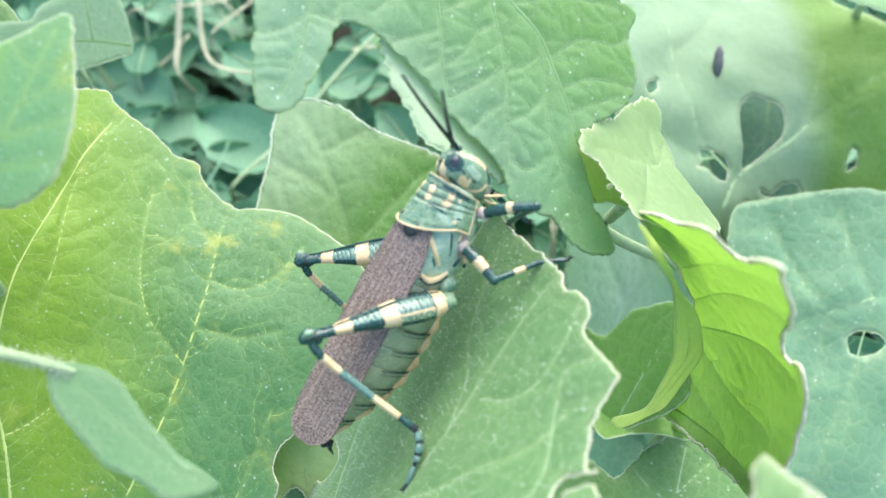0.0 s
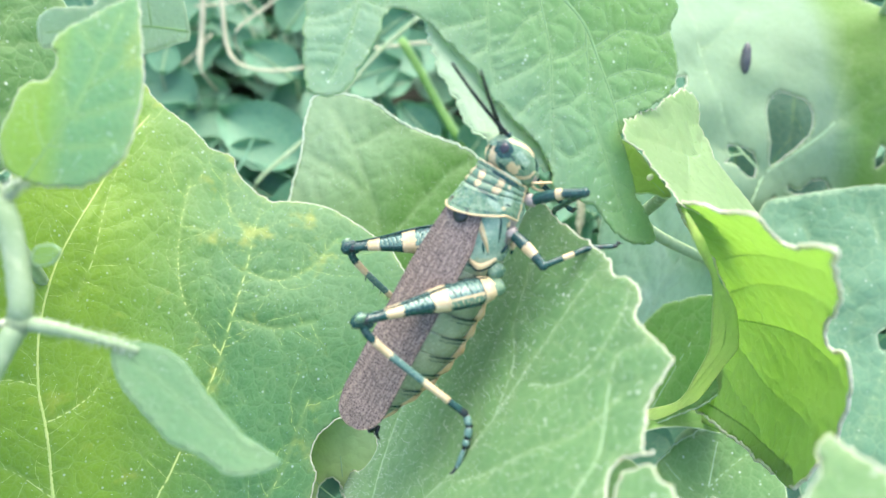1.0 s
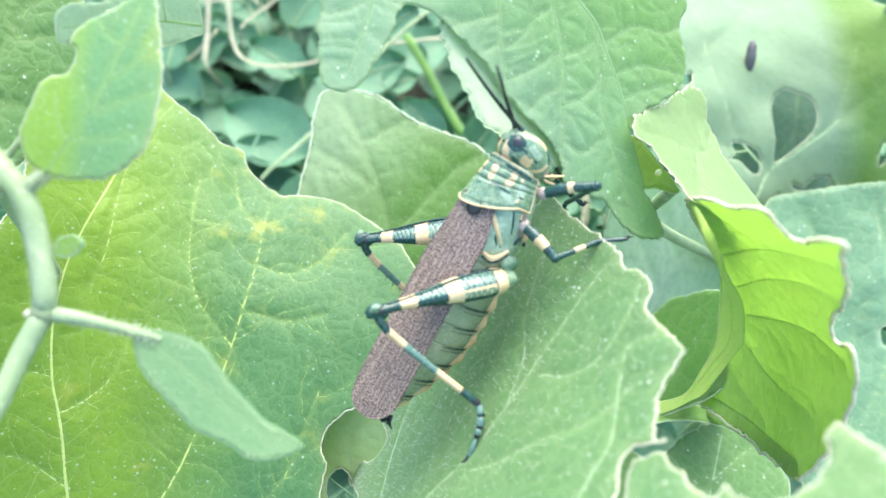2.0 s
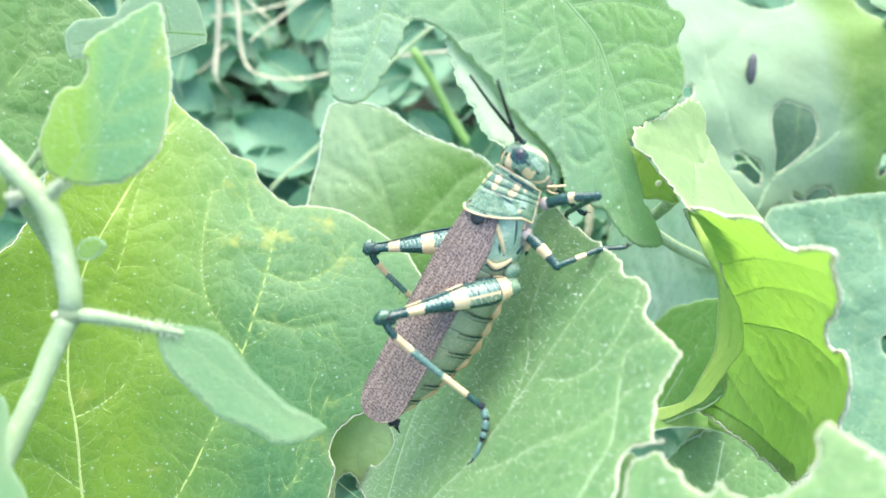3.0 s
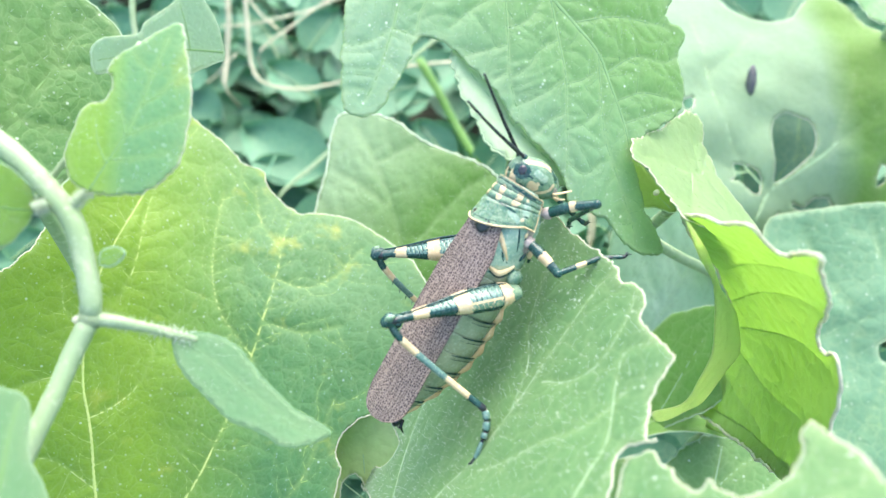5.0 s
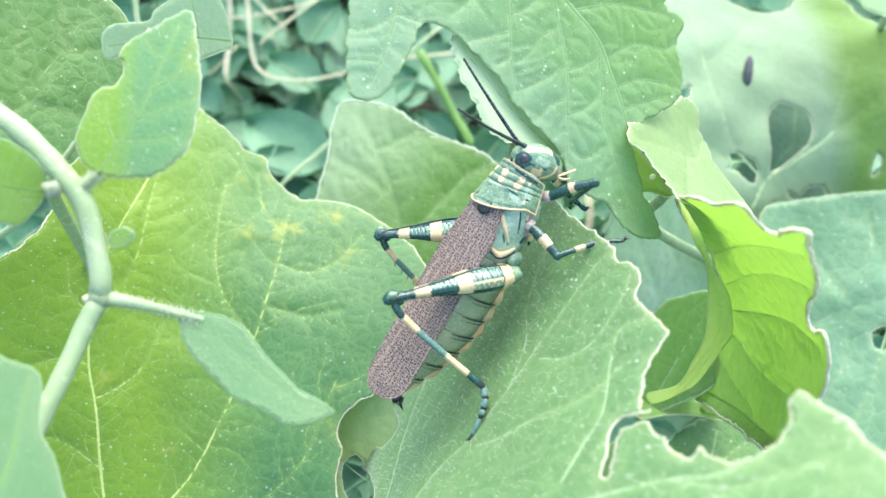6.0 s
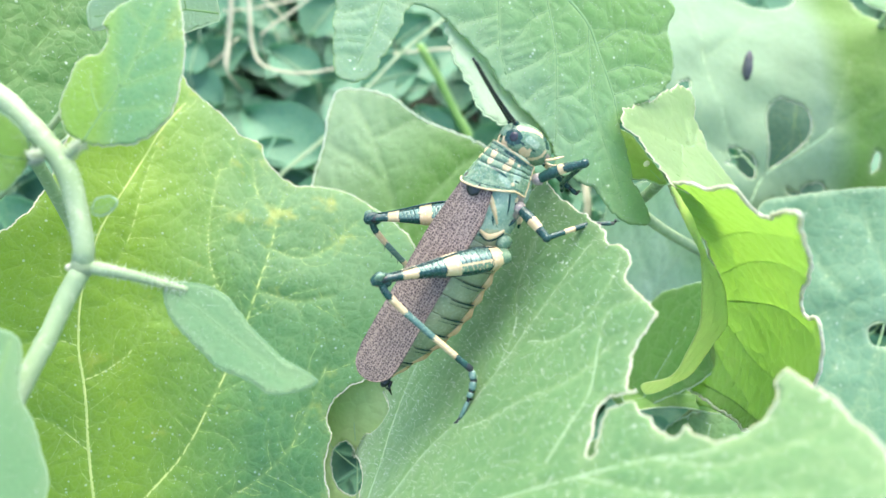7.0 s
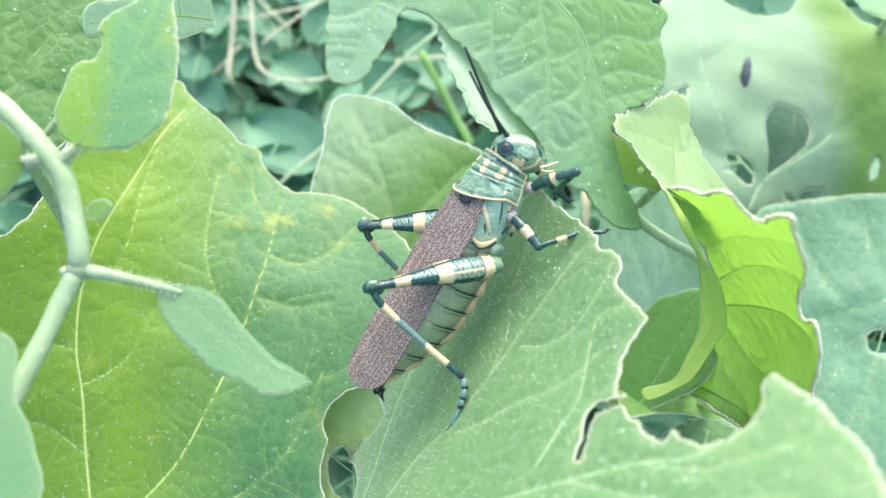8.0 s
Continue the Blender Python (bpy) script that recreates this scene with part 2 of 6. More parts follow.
M_EYE = plain_material("dark_eye", (0.02, 0.021, 0.026), (0.055, 0.058, 0.07), 900.0, 0.14)
M_PURPLE = plain_material("mauve_joint_skin", (0.42, 0.34, 0.29), (0.20, 0.18, 0.165), 900.0, 0.4, streak=(0.66, 0.56, 0.38))
M_GRUB = plain_material("grey_grub_skin", (0.05, 0.055, 0.06), (0.10, 0.11, 0.11), 500.0, 0.5)
M_WING = wing_material()
M_SOIL = soil_material()


# ---- building helpers ----
MM = 0.001


def part(name, bm, material, parent=None, label=""):
    """Links a bmesh, or a made mesh, as one object under a thing or a part."""
    mesh = bm
    if isinstance(bm, bmesh.types.BMesh):
        mesh = bpy.data.meshes.new(name)
        bm.to_mesh(mesh)
        bm.free()
    for mat in (material if isinstance(material, (list, tuple)) else [material]):
        mesh.materials.append(mat)
    mesh.shade_smooth()
    ob = new(name, mesh)
    ob.parent = parent
    return tagged(ob, label)


def mesh_of(name, verts, faces, slots=None):
    mesh = bpy.data.meshes.new(name)
    mesh.from_pydata([tuple(v) for v in verts], [], faces)
    if slots is not None:
        mesh.materials.clear()
        mesh.polygons.foreach_set("material_index", slots)
    mesh.update()
    return mesh


def spline(pts, step, closed=False):
    """A smooth line through the points, sampled about every step."""
    p = np.array(pts, float)
    n = len(p)
    out = []
    for i in range(n if closed else n - 1):
        a, b = p[i], p[(i + 1) % n]
        before = p[(i - 1) % n] if closed or i > 0 else 2 * a - b
        after = p[(i + 2) % n] if closed or i + 2 < n else 2 * b - a
        gap = np.linalg.norm(b - a)
        ta = (b - before) * gap / (gap + np.linalg.norm(a - before) + 1e-9)
        tb = (after - a) * gap / (gap + np.linalg.norm(after - b) + 1e-9)
        for k in range(max(1, int(gap / step))):
            s = k / max(1, int(gap / step))
            out.append((2 * s**3 - 3 * s**2 + 1) * a + (s**3 - 2 * s**2 + s) * ta + (-2 * s**3 + 3 * s**2) * b + (s**3 - s**2) * tb)
    if not closed:
        out.append(p[-1])
    return np.array(out)


def tube(path, radii, sides=8, flat=1.0, slots=None, up=(0.31, 0.2, 0.93), caps=True):
    """Vertices and faces of a tube along a path with a radius at each point."""
    path = np.array(path, float)
    n = len(path)
    radii = np.interp(np.linspace(0, 1, n), np.linspace(0, 1, len(radii)), radii)
    way = np.gradient(path, axis=0)
    way /= np.linalg.norm(way, axis=1)[:, None] + 1e-12
    side = np.cross(way, np.array(up))
    side /= np.linalg.norm(side, axis=1)[:, None] + 1e-12
    top = np.cross(side, way)
    ang = np.linspace(0, 2 * math.pi, sides, endpoint=False)
    verts = (path[:, None] + radii[:, None, None] * (np.cos(ang)[None, :, None] * side[:, None] + flat * np.sin(ang)[None, :, None] * top[:, None])).reshape(-1, 3)
    faces = [(i * sides + j, i * sides + (j + 1) % sides, (i + 1) * sides + (j + 1) % sides, (i + 1) * sides + j) for i in range(n - 1) for j in range(sides)]
    if caps:
        faces += [tuple(range(sides))[::-1], tuple((n - 1) * sides + j for j in range(sides))]
    return verts, faces


def joined(pieces):
    """Several (verts, faces) as one."""
    verts, faces, base = [], [], 0
    for v, f in pieces:
        verts.append(np.array(v, float))
        faces += [tuple(base + i for i in q) for q in f]
        base += len(v)
    return np.concatenate(verts), faces


def inside(points, loop):
    x, y = points[:, 0][:, None], points[:, 1][:, None]
    a, b = loop, np.roll(loop, -1, axis=0)
    cross = (a[:, 1] > y) != (b[:, 1] > y)
    at = (b[:, 0] - a[:, 0]) * (y - a[:, 1]) / (b[:, 1] - a[:, 1] + 1e-12) + a[:, 0]
    return (np.sum(cross & (x < at), axis=1) % 2) == 1


def dense(line, step=0.12):
    """The same line with points about every step."""
    line = np.asarray(line, float)
    cum = np.concatenate([[0], np.cumsum(np.linalg.norm(np.diff(line, axis=0), axis=1))])
    at = np.linspace(0, cum[-1], max(2, int(cum[-1] / step)))
    return np.column_stack([np.interp(at, cum, line[:, c]) for c in range(line.shape[1])])


def search_tree(lines):
    spots = np.concatenate([dense(line) for line in lines])
    tree = kdtree.KDTree(len(spots))
    for i, (a, b) in enumerate(spots):
        tree.insert((a, b, 0.0), i)
    tree.balance()
    return tree


def far_from(points, lines):
    """Distance of each point to the nearest of the lines."""
    tree = lines if isinstance(lines, kdtree.KDTree) else search_tree(lines)
    return np.array([tree.find((a, b, 0.0))[2] for a, b in points])


class Blade:
    """One leaf: its surface, from which the blade, veins, margin and hairs are made."""

    def __init__(self, spec, seed, teeth=0.35, pitch=3.2, pucker=0.35, ripple=0.5, cell=1.0, branch=0.0, crease=0.25):
        self.spec, self.seed, self.cell, self.pucker, self.ripple, self.crease = spec, seed, cell, pucker, ripple, crease
        self.rng = np.random.default_rng(seed)
        self.loop = self.rough(spline(spec["edge"], 0.2, True), teeth, pitch)
        self.holes = [self.rough(spline(h, 0.2, True), 0.3, 1.4) for h in spec["holes"]]
        self.veins = [(w, spline(v, 0.6)) for w, v in spec["veins"]]
        self.offset = self.rng.uniform(-50, 50, 2)
        self.fine = self.branches(branch) if branch and self.veins else []
        self.main_tree = search_tree([v for w, v in self.veins]) if self.veins else None
        self.fine_tree = search_tree(self.fine) if self.fine else None

    def branches(self, gap):
        """Side veins that leave the main ones at an angle and end at the next vein or the margin."""
        made = []
        spots = np.concatenate([dense(v, 0.3) for w, v in self.veins])
        for w, line in self.veins:
            line = dense(line, 0.3)
            k = self.rng.uniform(0.3, 1.0) * gap / 0.3
            side = 1
            while k < len(line) - 3:
                i = max(1, int(k))
                k += gap / 0.3 * self.rng.uniform(0.3, 0.75)
                side = -side if self.rng.random() < 0.8 else side
                p = line[i].copy()
                way = line[i + 1] - line[i - 1]
                turn = math.atan2(way[1], way[0]) + side * radians(self.rng.uniform(50, 78))
                bend, path = self.rng.normal(0, 1.5), [p.copy()]
                reach = self.rng.integers(14, 44)
                for step in range(reach):
                    turn += radians(bend + self.rng.normal(0, 7)) - side * radians(0.6)
                    p = p + 0.35 * np.array((math.cos(turn), math.sin(turn)))
                    if not inside(p[None], self.loop)[0]:
                        break
                    path.append(p.copy())
                    if step > 4 and np.min(np.hypot(*(spots - p).T)) < 0.34:
                        break
                if len(path) > 4:
                    made.append(np.array(path))
                    spots = np.concatenate([spots, made[-1]])
        return made

    def rough(self, loop, amount, pitch):
        step = np.linalg.norm(np.roll(loop, -1, axis=0) - loop, axis=1)
        s = np.cumsum(step)
        way = np.roll(loop, -1, axis=0) - np.roll(loop, 1, axis=0)
        way /= np.linalg.norm(way, axis=1)[:, None] + 1e-9
        out = np.stack([way[:, 1], -way[:, 0]], 1)
        wobble = np.array([noise.noise((q / pitch, self.seed * 3.7, 0.0)) for q in s])
        saw = np.abs(((s / pitch + 0.4 * wobble) % 1.0) - 0.35) * 1.4
        small = np.array([noise.noise((q * 1.7, self.seed * 1.3, 5.0)) for q in s])
        jag = np.array([noise.noise((q * 4.1, self.seed * 2.1, 9.0)) for q in s])
        return loop + out * (amount * (0.9 * wobble + 0.55 * saw + 0.45 * small + 0.35 * jag))[:, None]

    def height(self, p):
        xx, xy, yy, x1, y1, c, fold = self.spec["bend"]
        x, y = p[:, 0], p[:, 1]
        z = xx * x * x + xy * x * y + yy * y * y + x1 * x + y1 * y + c + fold * np.maximum(0, -y)
        if self.veins:
            d = far_from(p, self.main_tree)
            z = z + self.pucker * (1 - np.exp(-d / 1.8))
            if self.fine:
                d = np.minimum(d, far_from(p, self.fine_tree))
                z = z + self.crease * (1 - np.exp(-d / 0.75))
        wave = [noise.noise((a / 14.0 + self.offset[0], b / 14.0 + self.offset[1], 0.0)) * self.ripple + noise.noise((a / 4.5, b / 4.5, self.seed)) * self.pucker * 0.12 for a, b in p]
        return z + np.array(wave)

    def lift(self, p, above=0.0):
        p = np.asarray(p, float)
        return np.column_stack([p, self.height(p) + above]) * MM

    def sheet(self, thick=0.22):
        loops = [self.loop] + self.holes
        lo, hi = self.loop.min(0), self.loop.max(0)
        xs, ys = np.arange(lo[0], hi[0], self.cell), np.arange(lo[1], hi[1], self.cell * 0.866)
        gx, gy = np.meshgrid(xs, ys)
        gx = gx + (np.arange(len(ys)) % 2)[:, None] * self.cell / 2
        grid = np.column_stack([gx.ravel(), gy.ravel()]) + self.rng.uniform(-0.12, 0.12, (gx.size, 2)) * self.cell
        keep = inside(grid, self.loop)
        for h in self.holes:
            keep &= ~inside(grid, h)
        grid = grid[keep]
        grid = grid[far_from(grid, loops) > self.cell * 0.45]
        points, edges = [], []
        for lp in loops:
            base = len(points)
            points += [Vector((a, b)) for a, b in lp]
            edges += [(base + i, base + (i + 1) % len(lp)) for i in range(len(lp))]
        points += [Vector((a, b)) for a, b in grid]
        made = geometry.delaunay_2d_cdt(points, edges, [], 0, 1e-4)
        flat = np.array([(v.x, v.y) for v in made[0]])
        tris = np.array([f for f in made[2] if len(f) == 3])
        mid = flat[tris].mean(1)
        ok = inside(mid, self.loop)
        for h in self.holes:
            ok &= ~inside(mid, h)
        tris = tris[ok]
        top = self.lift(flat)
        n = len(flat)
        low = top - np.array([0, 0, thick * MM])
        count = {}
        for a, b, c in tris:
            for e in ((a, b), (b, c), (c, a)):
                count[e] = count.get(e, 0) + 1
        rim = [(a, b) for (a, b) in count if (b, a) not in count]
        faces = [tuple(map(int, t)) for t in tris] + [tuple(int(i) + n for i in t[::-1]) for t in tris]
        faces += [(int(b), int(a), int(a) + n, int(b) + n) for a, b in rim]
        self.flat = flat
        mesh = mesh_of("blade", np.concatenate([top, low]), faces)
        near = np.zeros(n)
        if self.veins:
            near = np.exp(-(far_from(flat, self.main_tree) / 0.42) ** 2)
            if self.fine:
                near = np.maximum(near, 0.35 * np.exp(-(far_from(flat, self.fine_tree) / 0.3) ** 2))
        edge = np.exp(-far_from(flat, [np.vstack([lp, lp[:1]]) for lp in loops]) / 0.9)
        for name, values in (("vein", near), ("rim", edge)):
            mesh.attributes.new(name, "FLOAT", "POINT").data.foreach_set("value", np.concatenate([values, values]))
        return mesh

    def vein(self, width, line):
        k = np.linspace(0, 1, len(line))
        r = width * 0.5 * (1 - 0.62 * k)
        return tube(self.lift(line, 0.015), r * MM * 0.95, 8, 0.3, up=(0.01, 0.02, 1.0))

    def hairs(self, count, length, lean=0.5):
        pts = self.flat[self.rng.integers(0, len(self.flat), count)] + self.rng.uniform(-0.4, 0.4, (count, 2))
        pts = pts[inside(pts, self.loop)]
        root = self.lift(pts, -0.03)
        verts, faces = [], []
        for i, r in enumerate(root):
            a = self.rng.uniform(0, 2 * math.pi)
            l = length * self.rng.uniform(0.55, 1.2) * MM
            t = np.array([math.cos(a) * lean, math.sin(a) * lean, self.rng.uniform(0.5, 1.0)])
            t /= np.linalg.norm(t)
            w = 0.045 * MM
            b = 4 * i
            verts += [r + (w, 0, 0), r + (-w / 2, w * 0.87, 0), r + (-w / 2, -w * 0.87, 0), r + t * l]
            faces += [(b, b + 1, b + 3), (b + 1, b + 2, b + 3), (b + 2, b, b + 3)]
        return mesh_of("hairs", verts, faces)


def leaf_thing(key, seed, material, label, vein_mat, margin_mat, name="leaf", parent=None, hairs=0, hair=0.7, petiole=None, margin=0.17, net_mat=None, **shape):
    """A leaf with blade, margin, each vein, hairs and a stalk down to the ground."""
    spec = LEAVES[key]
    place = pose(*[v * MM for v in spec["at"]], *spec["turn"])
    ob = new(name)
    ob.empty_display_size = 0.01
    ob.matrix_world = place
    blade = Blade(spec, seed, **shape)
    if parent is None:
        tagged(ob, label, "leaf", "leaves of the vine")
    sheet = part("blade", blade.sheet(), material, ob)
    for w, line in blade.veins:
        part("midrib" if w == max(v[0] for v in blade.veins) else "vein", mesh_of("vein", *blade.vein(w, line)), vein_mat, ob)
    if blade.fine:
        net = joined([tube(blade.lift(l, 0.005), np.array([0.075, 0.06, 0.03]) * MM, 5, 0.45, up=(0.01, 0.02, 1.0)) for l in blade.fine])
        tagged(part("vein_network", mesh_of("vein_network", *net), net_mat or M_VEIN_DIM, ob), kind="stuff")
    for lp in [blade.loop] + blade.holes:
        ring = np.vstack([lp, lp[:1]])
        v, f = tube(blade.lift(ring, -0.1), [margin * MM], 5, 1.0, caps=False)
        part("margin", mesh_of("margin", v, f), margin_mat, ob)
    if hairs:
        tagged(part("hairs", blade.hairs(hairs, hair), M_HAIR, ob, "short stiff white leaf hairs"), kind="stuff")
    if petiole is not None:
        inv = place.inverted()
        foot = inv @ Vector((petiole[0] * MM, petiole[1] * MM, -0.004))
        start = Vector(blade.lift(np.array([blade.veins[0][1][0]]), -0.3)[0]) if blade.veins else Vector((0, 0, 0))
        way = Vector((blade.veins[0][1][2][0] - blade.veins[0][1][0][0], blade.veins[0][1][2][1] - blade.veins[0][1][0][1], 0)).normalized()
        p1 = start + way * 0.002 + inv.to_3x3() @ Vector((0.001, 0.005, -0.014))
        mid = (p1 + foot) / 2 + inv.to_3x3() @ Vector((0.004, 0.012, 0))
        line = spline([start, p1, mid, foot], 0.003)
        part("petiole", mesh_of("petiole", *tube(line, [0.0011, 0.0013, 0.0016, 0.002], 8)), M_STEM, ob)
    return ob


# -- leaf shapes: place, turn and bend of each blade; outline, bites and veins in millimetres of its own plane --
LEAVES, WEEDS, STALKS, STEMS = {}, {}, [], []


def leaf_shape(key, at, turn, bend):
    LEAVES[key] = dict(at=at, turn=turn, bend=bend, edge=[], holes=[], veins=[])


def leaf_edge(key, points):
    LEAVES[key]["edge"] += points


def leaf_bite(key, points):
    LEAVES[key]["holes"].append(points)


def leaf_vein(key, width, points):
    LEAVES[key]["veins"].append((width, points))


def weed_foot(key, foot):
    WEEDS[key] = (foot, [])


def weed_leaf(key, ends):
    WEEDS[key][1].append(ends)


def stalk_line(kind, width, points):
    STALKS.append((kind, width, points))


def stem_line(name, radii, points):
    STEMS.append((name, radii, points))


leaf_shape("left", (-58.81, -42.89, 94.98), (16.54, -14.71, 70.82), (-0.0042341, 6.0282e-05, 0.0077052, 0.49313, -0.016879, -17.028, 0))
leaf_edge("left", [(96.3, 35.2), (93.8, 30.4), (92.5, 23.4), (89.8, 17.2), (90.6, 12.8), (86.7, 8.8), (83.6, 0.9), (85, -3.6), (86.6, -8.8), (86.3, -14.3), (83.3, -22.1), (77.4, -30.3), (68.6, -36.5), (56.9, -36.8), (49.4, -33.8), (44.4, -32.2), (42.2, -29.9), (39.5, -28.4), (37.3, -27.8)])
leaf_edge("left", [(34.2, -28.8), (32.3, -30.3), (29.5, -30.6), (27, -31.3), (18.1, -36), (9.7, -35.2), (0.2, -23.3), (-6.2, -5.7), (-8.9, 15.1), (-3.1, 32.1), (6.6, 40.6), (17, 46), (27.2, 47.6), (36.3, 45.7), (43.2, 42.7), (48.7, 41.1), (54.7, 40.6), (64.2, 42.4), (78.5, 42.3), (90.9, 39.6)])
leaf_vein("left", 0.9, [(-1.7, 3.3), (14.2, 13.1), (22.3, 17.4), (25.5, 19.4), (31, 23.1), (39.7, 26.8), (50.5, 29.4), (63.8, 29.9), (80.7, 30.7), (90.4, 30.6)])
leaf_vein("left", 0.7, [(-1.7, 3.3), (10.4, -0.7), (20.2, -4), (35, -5), (47.1, -4.4), (55.7, -3.3), (65.6, -1.8), (73.2, 0), (80.7, 1.6)])
leaf_vein("left", 0.45, [(25.5, 19.4), (28.6, 16.8), (33.8, 14.1), (39.8, 13.8), (44.6, 14)])
leaf_vein("left", 0.4, [(48.3, -4.2), (50.4, -0.4), (54.1, 5.4), (60.8, 10.4), (69.2, 13.9), (80.4, 17.2)])
leaf_vein("left", 0.35, [(47.7, 24.2), (54.6, 24.5), (60.1, 25.7), (69.3, 28.4), (79.5, 30.1)])
leaf_vein("left", 0.35, [(-1.7, 3.3), (15.7, -16.3), (26.6, -23.3), (35.7, -24.1), (44.9, -23.9)])
leaf_vein("left", 0.3, [(65.6, -1.8), (66.2, -8.8), (70.8, -13.4), (79.8, -16.6)])
leaf_vein("left", 0.3, [(55.7, -3.3), (56.5, -12.9), (59.8, -19.1)])
leaf_vein("left", 0.35, [(14.2, 13.1), (16.2, 22), (14.7, 28.4)])
leaf_vein("left", 0.35, [(31, 23.1), (29.9, 28.1), (25.4, 33)])
leaf_vein("left", 0.3, [(39.7, 26.8), (41.9, 31.5), (47.3, 34.6)])
leaf_vein("left", 0.3, [(73.2, 0), (77.8, 7.2), (85.6, 12.1)])
leaf_shape("host", (-7.86, -50.67, 114.84), (-18.74, -44.89, 23.95), (-0.001668, 0.0061157, 0.0013882, 0.030203, -0.33798, 2.9696, 0))
leaf_edge("host", [(53.4, 38.2), (53.7, 32.5), (55, 27.8), (55.6, 24), (56.4, 20.2), (56.4, 16.2), (57.8, 12.7), (56.9, 9.7), (55.3, 7.7), (56, 3.9), (56.5, 0.6), (54.1, -1), (51.6, -2.8), (49.6, -5.6), (48.7, -7.6), (49.6, -8.4), (47.7, -7.9), (45.4, -7.3), (43.7, -8.2), (42.4, -10.5), (41.1, -12.5)])
leaf_edge("host", [(41.9, -13.2), (43.6, -10.7), (45.1, -8.8), (47.4, -8.7), (49, -9.5), (49, -11.5), (49.8, -13.2), (50.2, -15.6), (51, -17.1), (52.6, -16.5), (53.1, -18.4), (55.1, -20.1), (58.5, -20.3), (61.4, -18.9), (63.8, -16.3), (64.8, -17.7), (65.4, -19.6), (66, -22.4), (66.5, -26.1), (66.5, -30.2), (64.5, -35.6)])
leaf_edge("host", [(57.8, -39), (41.2, -34.4), (25.2, -23.6), (11.4, -10.9), (-3, 9.4), (-6.2, 21.8), (-10.2, 28.9), (-20.1, 41.4), (-12.8, 38.4), (-5.3, 32.4), (-1.2, 31.1), (0.9, 32.6), (-0.9, 38), (-3.8, 45), (2, 48), (14, 44.6), (27.1, 42.7), (37.5, 40), (46.7, 38.3), (50.8, 38.8)])
leaf_vein("host", 0.6, [(-3.6, 1.4), (1.1, 20.8), (3.6, 26.8), (9, 32.4), (17.6, 35.4), (27.9, 35.8), (38.8, 35), (44.2, 36.5)])
leaf_vein("host", 0.5, [(-3.6, 1.4), (13.8, 8.1), (21.5, 8.5), (31.6, 11.2), (39.4, 14.4), (46, 16.8), (52.7, 19.1), (56.2, 19.3)])
leaf_vein("host", 0.4, [(35.5, -10.1), (39.8, -7.1), (43.8, -4.4), (47.8, 2.2), (51.3, 5.7), (55.8, 3.9)])
leaf_vein("host", 0.35, [(31.6, 11.2), (36.9, 16.8), (39.7, 23.4), (44.7, 28), (50.2, 32.2)])
leaf_vein("host", 0.35, [(38.4, 11.6), (42.4, 8), (47.1, 7.2), (53.2, 9.7), (56.6, 12.4)])
leaf_vein("host", 0.6, [(4.6, -3.6), (26.8, -10.4), (39, -14.7), (47.8, -17.8), (53.1, -20.3), (60.2, -20.4)])
leaf_vein("host", 0.3, [(23.3, 6.1), (27.1, 4.2), (35.2, 2.1), (42.2, -0.3), (49.8, 0.6)])
leaf_vein("host", 0.3, [(47.8, -17.8), (53.7, -22.6), (62.3, -24.3)])
leaf_vein("host", 0.3, [(39, -14.7), (48.9, -23.8), (59.2, -29.3)])
leaf_shape("top", (11.26, 35.54, 178.64), (4.75, 39.16, -56.68), (-0.0012776, -0.0054155, -0.0013498, 0.0084191, 0.09704, 1.5988, 0))
leaf_edge("top", [(-20.1, -17.4), (-8.5, -25.1), (1.5, -31), (9.7, -35.7), (15.4, -38.7), (18.8, -39.6), (20.5, -38.3), (20.7, -35.4), (18.4, -31.6), (15.6, -28), (12.5, -24.2), (13.8, -21.6), (17.2, -19.6), (22.3, -17.7), (24.9, -16.7), (30.1, -15.9), (35, -14.1), (40, -12.3), (43.6, -12.4), (46, -13.2), (48.3, -10.7), (51.2, -7.8)])
leaf_edge("top", [(55.7, -6.3), (59.2, -3.3), (60.3, 0.9), (57.6, 1.1), (52.8, 0.4), (46.6, 1.4), (42.9, 2), (41.3, 4.9), (40.9, 8.4), (40.3, 13.8), (38.5, 17), (35.9, 18.2), (32.5, 18.6), (30, 19.8), (28.2, 22.1), (23.7, 19.3), (21, 22.4), (16, 22.5), (10.5, 27.6), (0.5, 26.8), (-12.7, 15.6), (-20.3, -1.5)])
leaf_vein("top", 1.1, [(0.6, -1), (9.7, -0.7), (13.7, -0.7), (19.4, 1.3), (25.6, 3.5), (31.6, 3.3), (38.5, 2.9), (43.2, 1.8)])
leaf_vein("top", 0.6, [(0.6, -1), (11.2, -7.8), (18.9, -11.2), (24, -13.5), (28.5, -14.6)])
leaf_vein("top", 0.6, [(0.6, -1), (3.1, -13), (8.7, -21.8), (11.9, -24.2)])
leaf_vein("top", 0.55, [(0.6, -1), (0, -15.5), (5, -23.3), (9.5, -27.1), (15.6, -32.8), (18.5, -36.3)])
leaf_vein("top", 0.5, [(13.7, -0.7), (21.1, -2.5), (27.4, -4.2), (35, -7.9), (42.4, -11.8)])
leaf_vein("top", 0.4, [(25.6, 3.5), (32.2, 0.8), (39.3, -1.9), (46.1, -2.5), (55, -3.2)])
leaf_vein("top", 0.4, [(19.4, 1.3), (20.9, 8.8), (23.8, 15), (26.1, 19.3)])
leaf_vein("top", 0.35, [(29.1, 3.3), (28.4, 10.2), (31.1, 15.6), (31.1, 19.1)])
